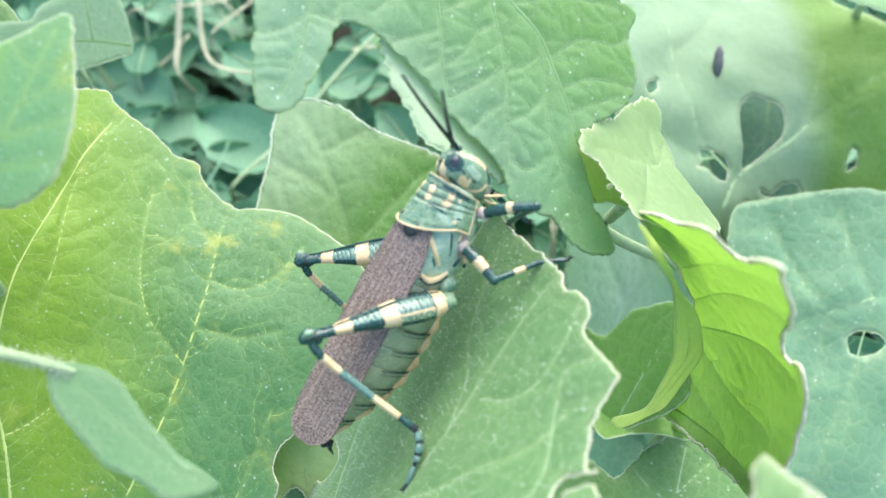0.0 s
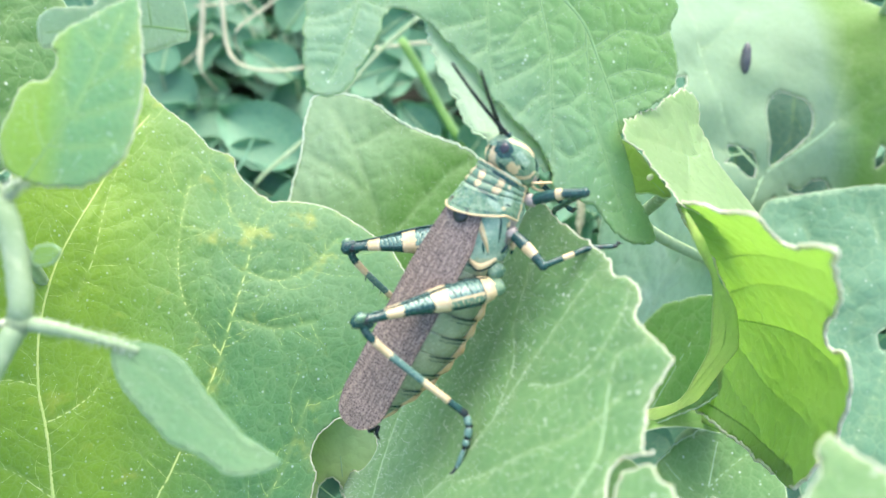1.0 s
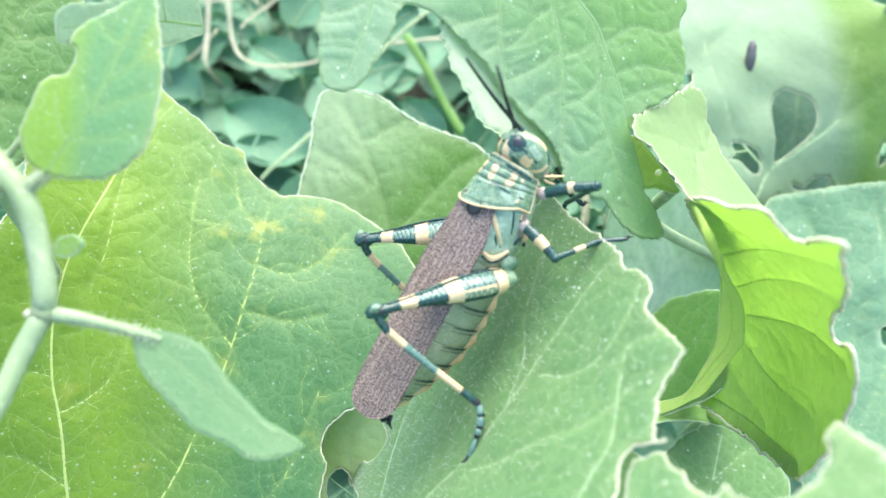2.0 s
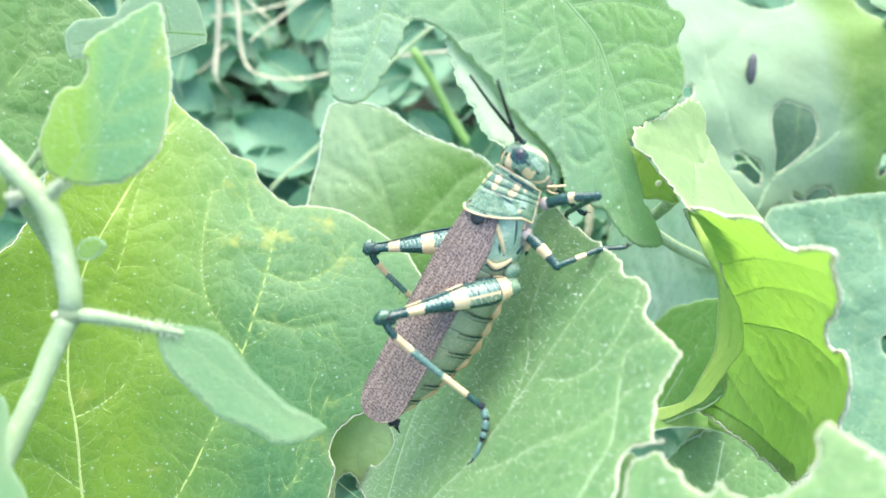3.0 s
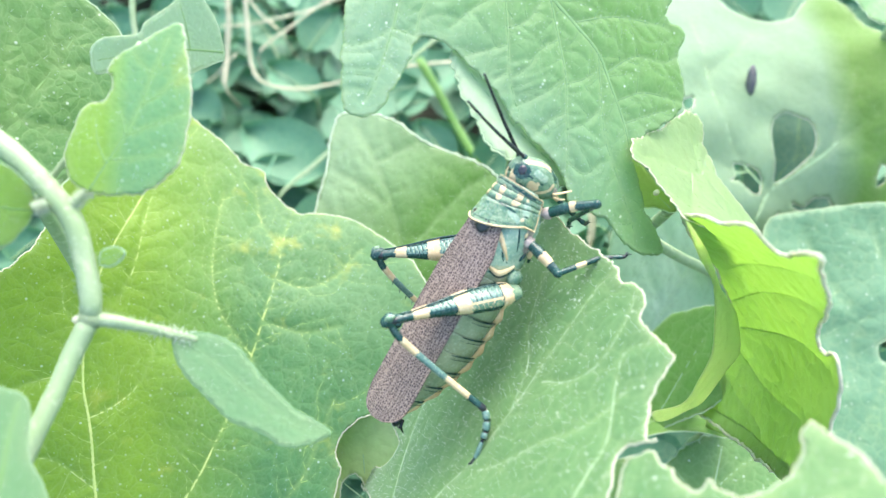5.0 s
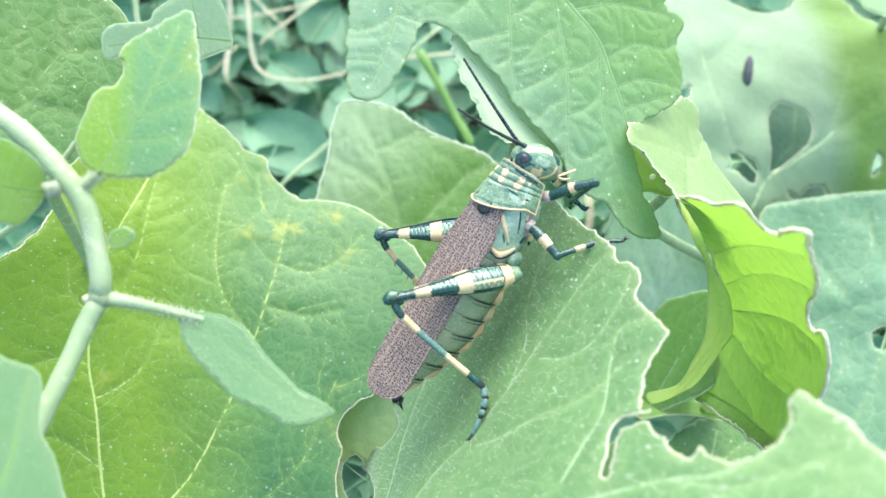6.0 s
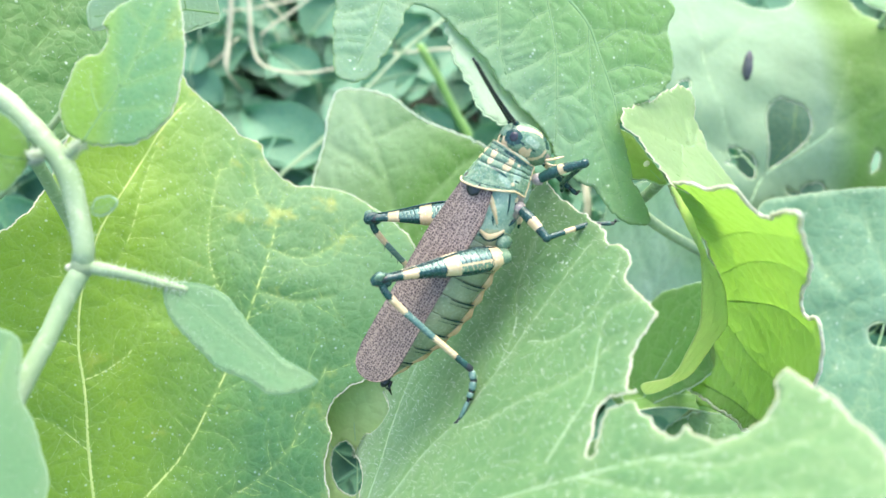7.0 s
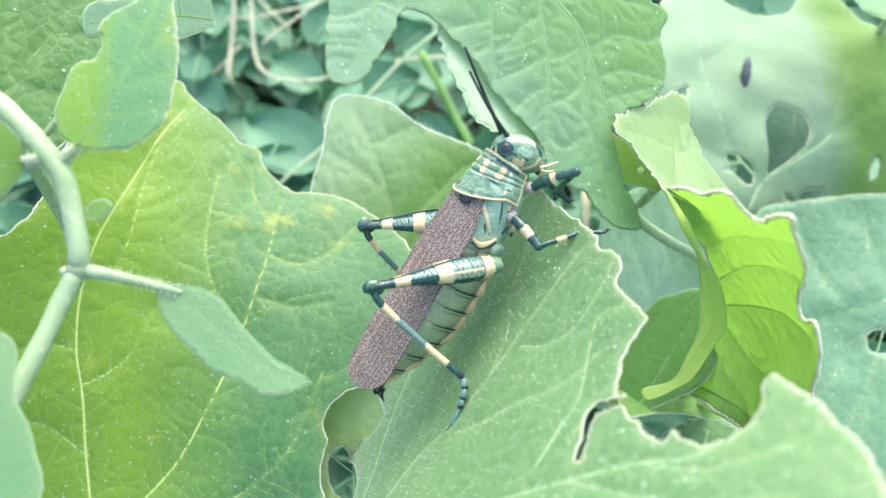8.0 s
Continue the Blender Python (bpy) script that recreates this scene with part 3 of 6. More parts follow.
leaf_vein("top", 0.35, [(34, 3), (34.4, 8.6), (36.2, 12.5), (38.4, 16.2)])
leaf_vein("top", 0.35, [(38, 2.9), (38.3, 8.1), (39, 13.3)])
leaf_vein("top", 0.35, [(9.7, -0.7), (12.3, 7), (16.4, 13.4), (20.4, 20.5)])
leaf_vein("top", 0.3, [(16.4, -9.9), (16.3, -6.1), (13.5, -1.4)])
leaf_vein("top", 0.3, [(18.9, -11.2), (18.5, -14.7), (18, -18.6)])
leaf_vein("top", 0.3, [(23.1, -13.2), (23, -16)])
leaf_vein("top", 0.3, [(21.1, -2.5), (21.6, -6.6), (23.4, -9.8), (24, -13.5)])
leaf_vein("top", 0.3, [(27.4, -4.2), (28.1, -7.7), (28.4, -12.3), (28.3, -15)])
leaf_vein("top", 0.3, [(32.5, -6.6), (32.7, -10.1), (33.8, -13.5)])
leaf_vein("top", 0.3, [(35, -7.9), (35.3, -4.5), (33.9, -0.1)])
leaf_vein("top", 0.3, [(28.3, -4.6), (28.6, -1), (27.9, 2.9)])
leaf_vein("top", 0.3, [(40, -10.5), (42.8, -8.4), (42.3, -4.4)])
leaf_vein("top", 0.3, [(11.2, -7.8), (11.2, -13), (12.9, -19)])
leaf_vein("top", 0.3, [(5, -23.3), (4.2, -27.3), (2.7, -30.9)])
leaf_vein("top", 0.3, [(9.5, -27.1), (10.2, -31.3), (9.6, -34.8)])
leaf_vein("top", 0.3, [(9.5, -27.1), (11.2, -25.5), (12.1, -24.5)])
leaf_shape("under", (11.26, 35.54, 178.64), (4.75, 39.16, -56.68), (-0.0012776, -0.0054155, -0.0013498, 0.0084191, 0.09704, 0.2988, 0))
leaf_edge("under", [(16.5, -19.3), (20.2, -20.5), (23.4, -21.1), (26.8, -21), (30.2, -20.9), (32.9, -20.8), (35.2, -18.8), (38.8, -15.3), (43.1, -11.2), (36.6, -5), (26.7, -8), (18.3, -12.4)])
leaf_vein("under", 0.4, [(38.9, -12), (31.9, -15.1), (25.4, -17), (20, -18.4)])
leaf_shape("mid", (-7.4, 23.42, 89.82), (-13.94, -27.93, 110.65), (0.0011384, 0.00089792, -0.0010902, -0.085945, -0.044805, 1.5957, 0))
leaf_edge("mid", [(54.4, 2.7), (48.7, 6.7), (42.9, 9.2), (37.7, 12.3), (30.9, 16.1), (22.2, 16.8), (10.2, 12.8), (-2.4, 2), (-5.1, -14.2), (3.6, -27.3), (16.1, -31), (24.1, -30.8), (29, -28.4), (35, -21.7), (40.1, -16.1), (44.7, -13), (48.1, -10.7), (51.3, -6.8), (54.1, -1.1)])
leaf_vein("mid", 0.6, [(-0.2, -0.1), (12.5, -1.9), (26, -2.7), (38.7, -2.5), (49.6, -1.3)])
leaf_vein("mid", 0.4, [(12.5, -1.9), (19.5, -12.2), (25.2, -23), (26.2, -29.3)])
leaf_vein("mid", 0.4, [(-0.2, -0.1), (13.7, 5.9), (24.4, 10.1), (30.3, 13.7)])
leaf_vein("mid", 0.3, [(26, -2.7), (34.2, 2.7), (41, 8.2)])
leaf_vein("mid", 0.3, [(38.7, -2.5), (40.4, -11.4), (40.4, -15.1)])
leaf_shape("crumple", (71.4, 15.15, 119.37), (-14.77, -40.68, -163.43), (-0.0046799, -0.00022473, 0.006355, 0.24451, 0.10349, -1.7471, 0))
leaf_edge("crumple", [(33.3, -19.1), (39, -15.2), (44.2, -11), (48.4, -8.2), (51.9, -5.5), (53.7, -2), (51.3, -0.8), (50, 2.3), (49.1, 6.4), (48.5, 10.1), (43.2, 10.5), (36.5, 9.6), (29.2, 7.1), (23.5, 4.4), (24.3, -0.6), (26.9, -4.1), (28.6, -6.9), (27.5, -11), (29.4, -13.8), (28.9, -19.2)])
leaf_vein("crumple", 0.5, [(29, -11), (33, -6), (37, -4.6), (43.4, -3.8), (50, -3.4)])
leaf_vein("crumple", 0.35, [(27, 3), (30, -1), (33, -6), (33, -14)])
leaf_vein("crumple", 0.3, [(37, -4.6), (41, 2), (45, 8)])
leaf_shape("roll", (63.43, 9.99, 69.38), (132.36, -67.29, -114.84), (0.0037344, 0.0093605, 0.016097, -0.45936, -0.61325, 9.6986, 0))
leaf_edge("roll", [(80.1, 19.3), (86.7, 16.4), (89.3, 14.4), (90.7, 12.2), (97.4, 9.6), (100.8, 7.1), (97.5, 5.5), (96.1, 4.1), (100.6, 2.1), (107.4, 0), (109.7, -1.6), (103.1, -2.2), (96.1, -3.9), (89.3, -4.8), (81.3, -5.6), (79.4, -7.7), (84.4, -9.9)])
leaf_edge("roll", [(84.2, -11.9), (81.9, -14), (78.4, -16.5), (73.5, -19.8), (66.1, -22.4), (60.7, -23.2), (54.9, -21), (43.2, -16.1), (28.3, -8.8), (15.6, -1.8), (21.7, -0.4), (31.1, 1.4), (40.8, 2.8), (47.3, 6.6), (51.6, 9.6), (58.6, 14.5), (67, 18.3)])
leaf_vein("roll", 0.7, [(17.2, -1.7), (30, -7.1), (45.4, -14.6), (59.9, -21.3)])
leaf_vein("roll", 0.4, [(40.8, 2.8), (48.4, -5.9), (63.2, -15.2)])
leaf_vein("roll", 0.4, [(45.8, 5.8), (58.4, 0.9), (70.8, -4.5), (79.4, -11.7)])
leaf_vein("roll", 0.3, [(51.6, 9.6), (67.9, 5.8), (80.7, 0.6), (88.5, -4.4)])
leaf_vein("roll", 0.3, [(59.3, 14.2), (75.6, 9.1), (87.4, 3.7), (98.1, -1.6)])
leaf_vein("roll", 0.3, [(31.7, 1.3), (37.6, -6.4), (47.5, -14.1)])
leaf_shape("fold", (41.3, -12.99, 103.82), (-74.64, -83.94, -177.1), (0.0004541, 0.0064354, 0.00083139, -0.016034, -0.18535, -0.27193, 0))
leaf_edge("fold", [(55.3, 2.2), (46.3, -3.1), (34.4, -8.1), (26.8, -12.1), (20.2, -14), (13.8, -14.9), (9.3, -12.9), (0.8, -9), (-0.9, -6.8), (-3.3, -1), (0.8, 0.5), (1.8, -5.4), (9.3, -7.8), (15.9, -9), (25.6, -8.2), (35.6, -6.4), (45.7, -1.8)])
leaf_vein("fold", 0.35, [(0.9, -6), (8.7, -9.4), (15, -11.9), (24.1, -11), (34.1, -7.5)])
leaf_vein("fold", 0.35, [(-0.1, -6.7), (7.8, -10.6), (14.1, -13.5), (21.1, -12.9)])
leaf_shape("flank", (62, 11, 66), (60.79, -48.96, -97.33), (0, 0, 0, 0, 0, 0, 0))
leaf_edge("flank", [(0.3, 1.2), (12.1, 2.3), (34.6, 3.4), (52.7, 4.1), (64.9, 3.6), (69.5, -0.4), (59.1, 0), (39, -0), (19.7, -1.3), (-11.7, -5.4)])
leaf_vein("flank", 0.5, [(2.5, 0.2), (23.8, 1.7), (43.2, 2.5), (59.9, 2)])
leaf_shape("cup", (50.01, -1.48, 79.84), (-48.57, -46.68, 64.92), (0, 0, 0, 0, 0, 0, 0))
leaf_edge("cup", [(14.1, 23), (15.6, 14.4), (19.7, 11), (23.9, 7.9), (26.5, 3.3), (29.6, -3), (30.4, -9.1), (22.2, -14.5), (12, -14.3), (2.3, -4.8), (-2.5, 0.8), (-5.5, 10.1), (-0.2, 20.1)])
leaf_vein("cup", 0.6, [(-2.7, 2.7), (10.1, -0.9), (22.3, -4.3)])
leaf_shape("cup_low", (65.45, -3.23, 82.99), (27.74, 18.09, 164.6), (0, 0, 0, 0, 0, 0, 0))
leaf_edge("cup_low", [(22.9, -3.4), (15.4, -8), (9, -8.8), (1.2, -2.3), (-3.5, 6.6), (1, 7.3), (6.9, 5.4), (12.8, 5.8), (18.7, 8.1)])
leaf_vein("cup_low", 0.5, [(-0, 0), (9.7, -1.2), (19.4, 2.7)])
leaf_shape("gap", (58.18, -22.78, 68.27), (13.49, -14.43, 66.85), (0, 0, 0, 0, 0, 0, 0))
leaf_edge("gap", [(8.2, 14.3), (12.4, 12.1), (16, 10.1), (20.3, 6.6), (22.8, 3), (24.6, -1.8), (23.5, -7.7), (20.6, -12.9), (14.9, -16.8), (4.4, -16.3), (-8.9, -2.2), (-14.1, 13.3), (-10.5, 24.9), (1.3, 27.3), (9.1, 21.4)])
leaf_vein("gap", 0.5, [(-0, 0), (10.2, 0.4), (20.9, 0.8)])
leaf_vein("gap", 0.3, [(10.2, 0.4), (17.5, -4.1), (21.7, -7.4)])
leaf_vein("gap", 0.3, [(7.4, 0.7), (9.6, 7.8), (11.6, 11.1)])
leaf_shape("pale", (55.05, 28.27, 63.41), (61.23, -45.13, 48.77), (0, 0, 0, 0, 0, 0, 0))
leaf_edge("pale", [(29.2, 35), (33.8, 31.8), (37.1, 28.3), (39.7, 22.2), (39.5, 16.3), (37.3, 4.3), (33.1, -13.3), (16.5, -32.2), (-0.5, -27.4), (-2.5, -4.6), (3.1, 14.5), (15.5, 28.7)])
leaf_vein("pale", 0.7, [(-0, -0), (13.6, 2.6), (23.8, 3.8), (35.5, 0)])
leaf_vein("pale", 0.3, [(13.6, 2.6), (20.3, 14.3), (25.5, 23.3)])
leaf_vein("pale", 0.3, [(23.8, 3.8), (30.3, 14.4), (34.3, 21.4)])
leaf_shape("small_dark", (42.27, 11.04, 136.32), (-4.91, -34.57, 143.35), (0, 0, 0, 0, 0, 0, 0))
leaf_edge("small_dark", [(13.4, 0.5), (12.1, -0.8), (9, -1.6), (5.3, -1.4), (1, -1.3), (-1.2, -0.6), (2.5, 3.1), (4.8, 5.4), (7.9, 4.8)])
leaf_vein("small_dark", 0.3, [(0, 0), (6, 0.6), (11.4, 0.4)])
leaf_shape("far", (87.93, 59.89, 84.22), (28.23, -11.03, 35.18), (0.0035911, -0.011696, -0.0034062, -0.065622, 0.42578, -0.9687, -0.12))
leaf_bite("far", [(30.5, 19.6), (32.9, 16.3), (34.3, 12.2), (32.4, 8.3), (28.3, 5.4), (21.7, 4.6), (13.2, 4.8), (15.9, 9.9), (19.6, 15.2), (25.5, 19.3)])
leaf_bite("far", [(4, 16.3), (8.2, 14), (9.9, 11), (9.8, 8.1), (5.9, 5.1), (3.5, 7.8), (2.2, 11.6), (-0.9, 13.5), (2.8, 13.5)])
leaf_bite("far", [(14.3, -2.6), (17.4, -5.7), (21.9, -5.6), (25.7, -7.9), (25.5, -11.5), (26.3, -15), (22, -12.5), (19.8, -8.9), (17, -6.8), (14.3, -4.4)])
leaf_bite("far", [(8.4, -2.5), (10.4, -8), (10.2, -9.6), (8, -9.4), (5.3, -7.8), (4.9, -5.8)])
leaf_bite("far", [(42.7, -9.1), (43.9, -10.5), (41.8, -13.4), (38.8, -13.7), (39, -12.3)])
leaf_bite("far", [(-2.7, 38.6), (3.1, 38.1), (0.4, 35.7), (-4, 36.2)])
leaf_edge("far", [(10.5, 60.9), (29.9, 68.5), (66.5, 82.5), (69.2, 75.3), (53.8, 60.7), (55.1, 50.6), (58.8, 45.5), (64.2, 43.2), (76.4, 45.3), (79.7, 41.9), (78.3, 36.2), (74.8, 27.4), (74.2, 20.5), (74.6, 9.6), (70.5, -10.7), (62, -28.5), (49.6, -31.6), (36.5, -21.8), (25.8, -14.3), (16.3, -12.2), (8.1, -10.7), (-0.5, -9.2), (-5.7, 3.4), (-10, 9), (-20.3, 21.6), (-18.3, 40.8)])
leaf_vein("far", 1.6, [(0.8, -0.1), (9.9, 3.9), (19.8, 3.6), (29.7, 3.1), (43, 3.6), (56.9, 3.5), (69.2, 1.3)])
leaf_vein("far", 0.8, [(9.9, 3.9), (7.9, 12), (7.1, 23.4), (15.4, 41.8), (33.6, 61.1)])
leaf_vein("far", 0.4, [(34.2, 3.2), (46.8, 9.8), (58.7, 17.7)])
leaf_vein("far", 0.5, [(7.9, 12), (2.3, 14.9), (-5.6, 25.4)])
leaf_vein("far", 0.4, [(15.4, 41.8), (34, 43.5), (50.9, 46.1)])
leaf_shape("hole_back", (111.89, 77.26, 61.59), (5.55, -22.27, 75.62), (0, 0, 0, 0, 0, 0, 0))
leaf_edge("hole_back", [(43.1, 16.4), (54.3, 7.6), (59.4, -3.7), (52, -11.8), (36.9, -14.4), (19.5, -13.4), (1.7, -7.1), (-2.8, 3.4), (5, 13.1), (24.8, 18.6)])
leaf_vein("hole_back", 0.5, [(0, -0), (20.5, 0.5), (51.6, -0.3)])
leaf_shape("lower_right", (127.36, 42.48, 86.97), (-19.36, 21.2, -151.79), (0, 0, 0, 0, 0, 0, 0))
leaf_edge("lower_right", [(24.6, -31.8), (16, -28.4), (5.3, -23.1), (-6.3, -14.8), (-14.2, 0.8), (-3.6, 19.2), (20.2, 43.4), (41.2, 54.4), (60.3, 49.5), (66.8, 37.7), (63.5, 24.1), (54.9, 10), (42.7, -6.3), (36.2, -20.4)])
leaf_bite("lower_right", [(24.9, 10.1), (21.1, 10.7), (18.1, 13.8), (18.8, 16.9), (23, 16.7), (26.6, 13.9)])
leaf_vein("lower_right", 1, [(-0.3, 11.4), (13.3, 6.3), (24.2, 2.9), (32.2, 0.7), (42, 1.4)])
leaf_vein("lower_right", 0.6, [(24.2, 2.9), (24.2, -6.1), (21.6, -17.6), (18.6, -25.3)])
leaf_vein("lower_right", 0.5, [(13.3, 6.3), (9.9, -3.4), (3.7, -16.3)])
leaf_vein("lower_right", 0.5, [(13.3, 6.3), (29.1, 17.4), (45.9, 26.1), (59.3, 33.3)])
leaf_vein("lower_right", 0.5, [(5.1, 9.3), (21.2, 26.2), (40.6, 39.3)])
leaf_vein("lower_right", 0.4, [(24.2, 2.9), (36.8, 12.1), (48.9, 17.5)])
leaf_shape("corner", (130.44, 104.63, 138.6), (-22.01, 12.42, -141.8), (0, 0, 0, 0, 0, 0, 0))
leaf_edge("corner", [(23.9, -8.6), (26.2, -4.6), (27, 0), (27.1, 3), (25.1, 6.6), (18.8, 14.7), (4.1, 14.9), (-8.4, 1.5), (4.5, -12.5)])
leaf_vein("corner", 0.5, [(-2.6, 1.9), (13.8, 1), (26.1, 0.2)])
leaf_shape("lower_left", (-16.57, -36.08, 73.12), (-11.07, -40.52, 90.36), (0, 0, 0, 0, 0, 0, 0))
leaf_edge("lower_left", [(41.3, 11), (45.4, 7.3), (47.1, 0.1), (42.9, -8.2), (27.8, -11.9), (16.7, -14.2), (3, -11.8), (-4.4, -1.2), (-0.7, 9.7), (12.7, 14.7), (26.7, 13.9)])
leaf_bite("lower_left", [(22.3, 3.9), (23.8, 1.4), (20.5, -1.2), (14.9, -2.6), (12.5, 0), (14.5, 3.4), (19, 4.8)])
leaf_vein("lower_left", 0.5, [(0, 0), (14.8, -1.2), (29.6, -0)])
leaf_vein("lower_left", 0.3, [(14.8, -1.2), (21.9, -6), (27.6, -7.2)])
leaf_vein("lower_left", 0.3, [(18.2, -1), (22.5, 4.8), (27, 7.3)])
leaf_shape("back_left", (-68.69, -5.15, 161.2), (56.64, -8.99, 70.31), (0, 0, 0, 0, 0, 0, 0))
leaf_edge("back_left", [(38.8, 9.1), (33.6, 5), (34.1, 1.5), (33.6, -3.2), (31.4, -6.7), (25.9, -9.6), (19.4, -11.3), (12.1, -11.9), (4.2, -11.1), (-2.5, -7.2), (-4.7, 1.6), (0.9, 10.6), (14.6, 17.4), (29.5, 17.7)])
leaf_vein("back_left", 0.6, [(-0, -0), (9.7, -0.3), (20.5, 0.4), (31.6, 1.8)])
leaf_vein("back_left", 0.35, [(9.7, -0.3), (14.8, 4.3), (22.6, 9)])
leaf_vein("back_left", 0.35, [(20.5, 0.4), (24.5, -3.2), (28.8, -7)])
leaf_vein("back_left", 0.3, [(9.7, -0.3), (12.3, -5.4), (15.2, -9.7)])
leaf_vein("back_left", 0.3, [(20.5, 0.4), (25.8, 4.2), (31.1, 6.9)])
leaf_shape("sprig_top", (-46.26, -16.3, 166.03), (9.36, -33.82, 56.15), (-0.0049995, -0.00075567, 0.0014159, 0.11637, 0.029536, -0.35904, 0))
leaf_edge("sprig_top", [(-0.1, 0.1), (0.2, 3.2), (1.8, 5), (3.6, 6), (6.1, 6.2), (8.8, 6.7), (10.2, 6.1), (11.2, 4.6), (13.1, 4.3), (14.4, 4.9), (15.1, 6.3), (16.6, 6.5), (18, 6), (19.9, 4.7), (22.6, 3.1), (24.9, 1.7), (24.9, 0.2), (22.1, -2.3), (17.7, -6), (13.5, -8.2), (9.4, -9.5), (6.1, -9), (3, -6.6), (1.1, -3.1)])
leaf_vein("sprig_top", 0.35, [(-0, 0.3), (4.3, -0.3), (8.7, -0.8), (13.1, -0.6), (17.4, 0.2), (22.7, 1.1)])
leaf_vein("sprig_top", 0.2, [(8.7, -0.8), (10.3, 0.5), (11.2, 1.7)])
leaf_vein("sprig_top", 0.2, [(4.3, -0.3), (6.3, 2.3), (8.8, 4.2)])
leaf_vein("sprig_top", 0.2, [(13.1, -0.6), (16, -2.4), (19.7, -2.8)])
leaf_vein("sprig_top", 0.2, [(8.7, -0.8), (11.5, -3.5), (14.7, -6.9)])
leaf_vein("sprig_top", 0.2, [(5, -0.4), (6.6, -3.6), (9.3, -7.5)])
leaf_vein("sprig_top", 0.2, [(17.4, 0.2), (18, 2.6), (18.9, 4.6)])
leaf_shape("sprig_back", (-35.13, 17.5, 176.2), (-59.72, 13.14, -140.68), (0, 0, 0, 0, 0, 0, 0))
leaf_edge("sprig_back", [(5.8, 8.8), (4.6, 8.9), (3, 5.8), (2.2, 2.5), (2.4, -0.3), (3.7, -1.7), (7, -1.2), (11.1, -1), (12.7, -0.2), (14.8, -0.9), (17.2, -2.1), (19.2, -1.9), (20.4, -0.8), (21.1, 1), (20.1, 1.8), (18.9, 1.8), (19.8, 4.1), (15.4, 5.9), (9.9, 8)])
leaf_vein("sprig_back", 0.3, [(4.1, 8.1), (8, 5.3), (12.3, 3.1), (17.3, 0.9), (19.8, -0.1)])
leaf_vein("sprig_back", 0.2, [(8, 5.3), (6.4, 1.9), (5.4, -0.8)])
leaf_shape("sprig_fore", (-35.92, -28.34, 151.4), (26.11, 11.5, -28.05), (0, 0, 0, 0, 0, 0, 0))
leaf_edge("sprig_fore", [(-0, 0), (1.8, -2.1), (4.2, -3.4), (7.3, -4.2), (10.7, -4.9), (13.1, -5.3), (15.6, -4.7), (17.9, -4.5), (20.6, -4.4), (23, -2.8), (24.9, -0.1), (22.7, 0.2), (19.5, -0), (16.7, 0.5), (13.6, 1.2), (11.1, 2), (8.3, 2.9), (5.2, 2.8), (2.3, 1.6)])
leaf_vein("sprig_fore", 0.2, [(-0, 0), (6.4, -0.3), (14.2, -1.2), (20.6, -1.6), (24.5, -0.3)])
leaf_shape("sprig_side", (-53.41, -18.13, 164.26), (-68.78, -43.93, -141.96), (0, 0, 0, 0, 0, 0, 0))
leaf_edge("sprig_side", [(0, -0.1), (0.9, -2.5), (2.9, -4.1), (4.7, -4.9), (7.9, -5.2), (10.2, -1.9), (9.8, 2.2), (6.2, 4.4), (2.2, 5), (0.7, 2.8)])
leaf_vein("sprig_side", 0.3, [(0, -0.1), (3.4, 0.3), (7.2, 0.3)])
leaf_shape("sprig_lower", (-49.94, -57.24, 151.73), (52.96, -17.06, 86.56), (0, 0, 0, 0, 0, 0, 0))
leaf_edge("sprig_lower", [(17.3, 5.6), (17.3, 2), (17.1, -0.2), (15.7, -1.4), (12.6, -2.2), (10.3, -3.1), (8.2, -5), (5.2, -7), (0.6, -9.2), (-4.6, -7.2), (-4.2, -0.3), (1.8, 4.8), (11.4, 7.5)])
leaf_vein("sprig_lower", 0.35, [(-0, -0), (6.9, -0.7), (12.9, -0), (16.3, 0.1)])
leaf_shape("sprig_bud", (-44.95, -22.79, 159.98), (43.31, -22.95, -1.98), (0, 0, 0, 0, 0, 0, 0))
leaf_edge("sprig_bud", [(-0, -0.1), (0.8, 0.9), (2.4, 1.1), (3.9, 0.7), (4.4, -0.1), (3.4, -1), (1.9, -1.2), (0.5, -0.9)])
leaf_vein("sprig_bud", 0.15, [(0, -0), (2.2, -0.1), (4.1, -0)])
weed_foot("a", (-92, 172))
weed_leaf("a", (-103, 186, 11, -119, 204, 21, 16))
weed_leaf("a", (-92, 185, 10, -108, 194, 14, 12))
weed_leaf("a", (-93, 185, 17, -81, 195, 19, 14))
weed_leaf("a", (-87, 182, 14, -83, 170, 10, 9))
weed_leaf("a", (-103, 178, 3, -117, 182, 0, 11))
weed_leaf("a", (-82, 180, 15, -72, 188, 13, 12))
weed_leaf("a", (-98, 195, 19, -104, 210, 24, 12))
weed_leaf("a", (-79, 170, 10, -74, 165, 5, 9))
weed_foot("b", (-59, 168))
weed_leaf("b", (-57, 189, 34, -80, 200, 45, 20))
weed_leaf("b", (-65, 217, 40, -50, 237, 52, 20))
weed_leaf("b", (-71, 188, 13, -65, 199, 24, 14))
weed_leaf("b", (-64, 186, 11, -52, 192, 16, 14))
weed_leaf("b", (-85, 229, 45, -100, 242, 50, 14))
weed_foot("c", (-16, 153))
weed_leaf("c", (-36, 179, 39, -11, 190, 42, 22))
weed_leaf("c", (-21, 177, 37, -6, 185, 37, 13))
weed_leaf("c", (-22, 202, 47, -6, 211, 55, 18))
weed_leaf("c", (-6, 164, 38, 9, 149, 31, 14))
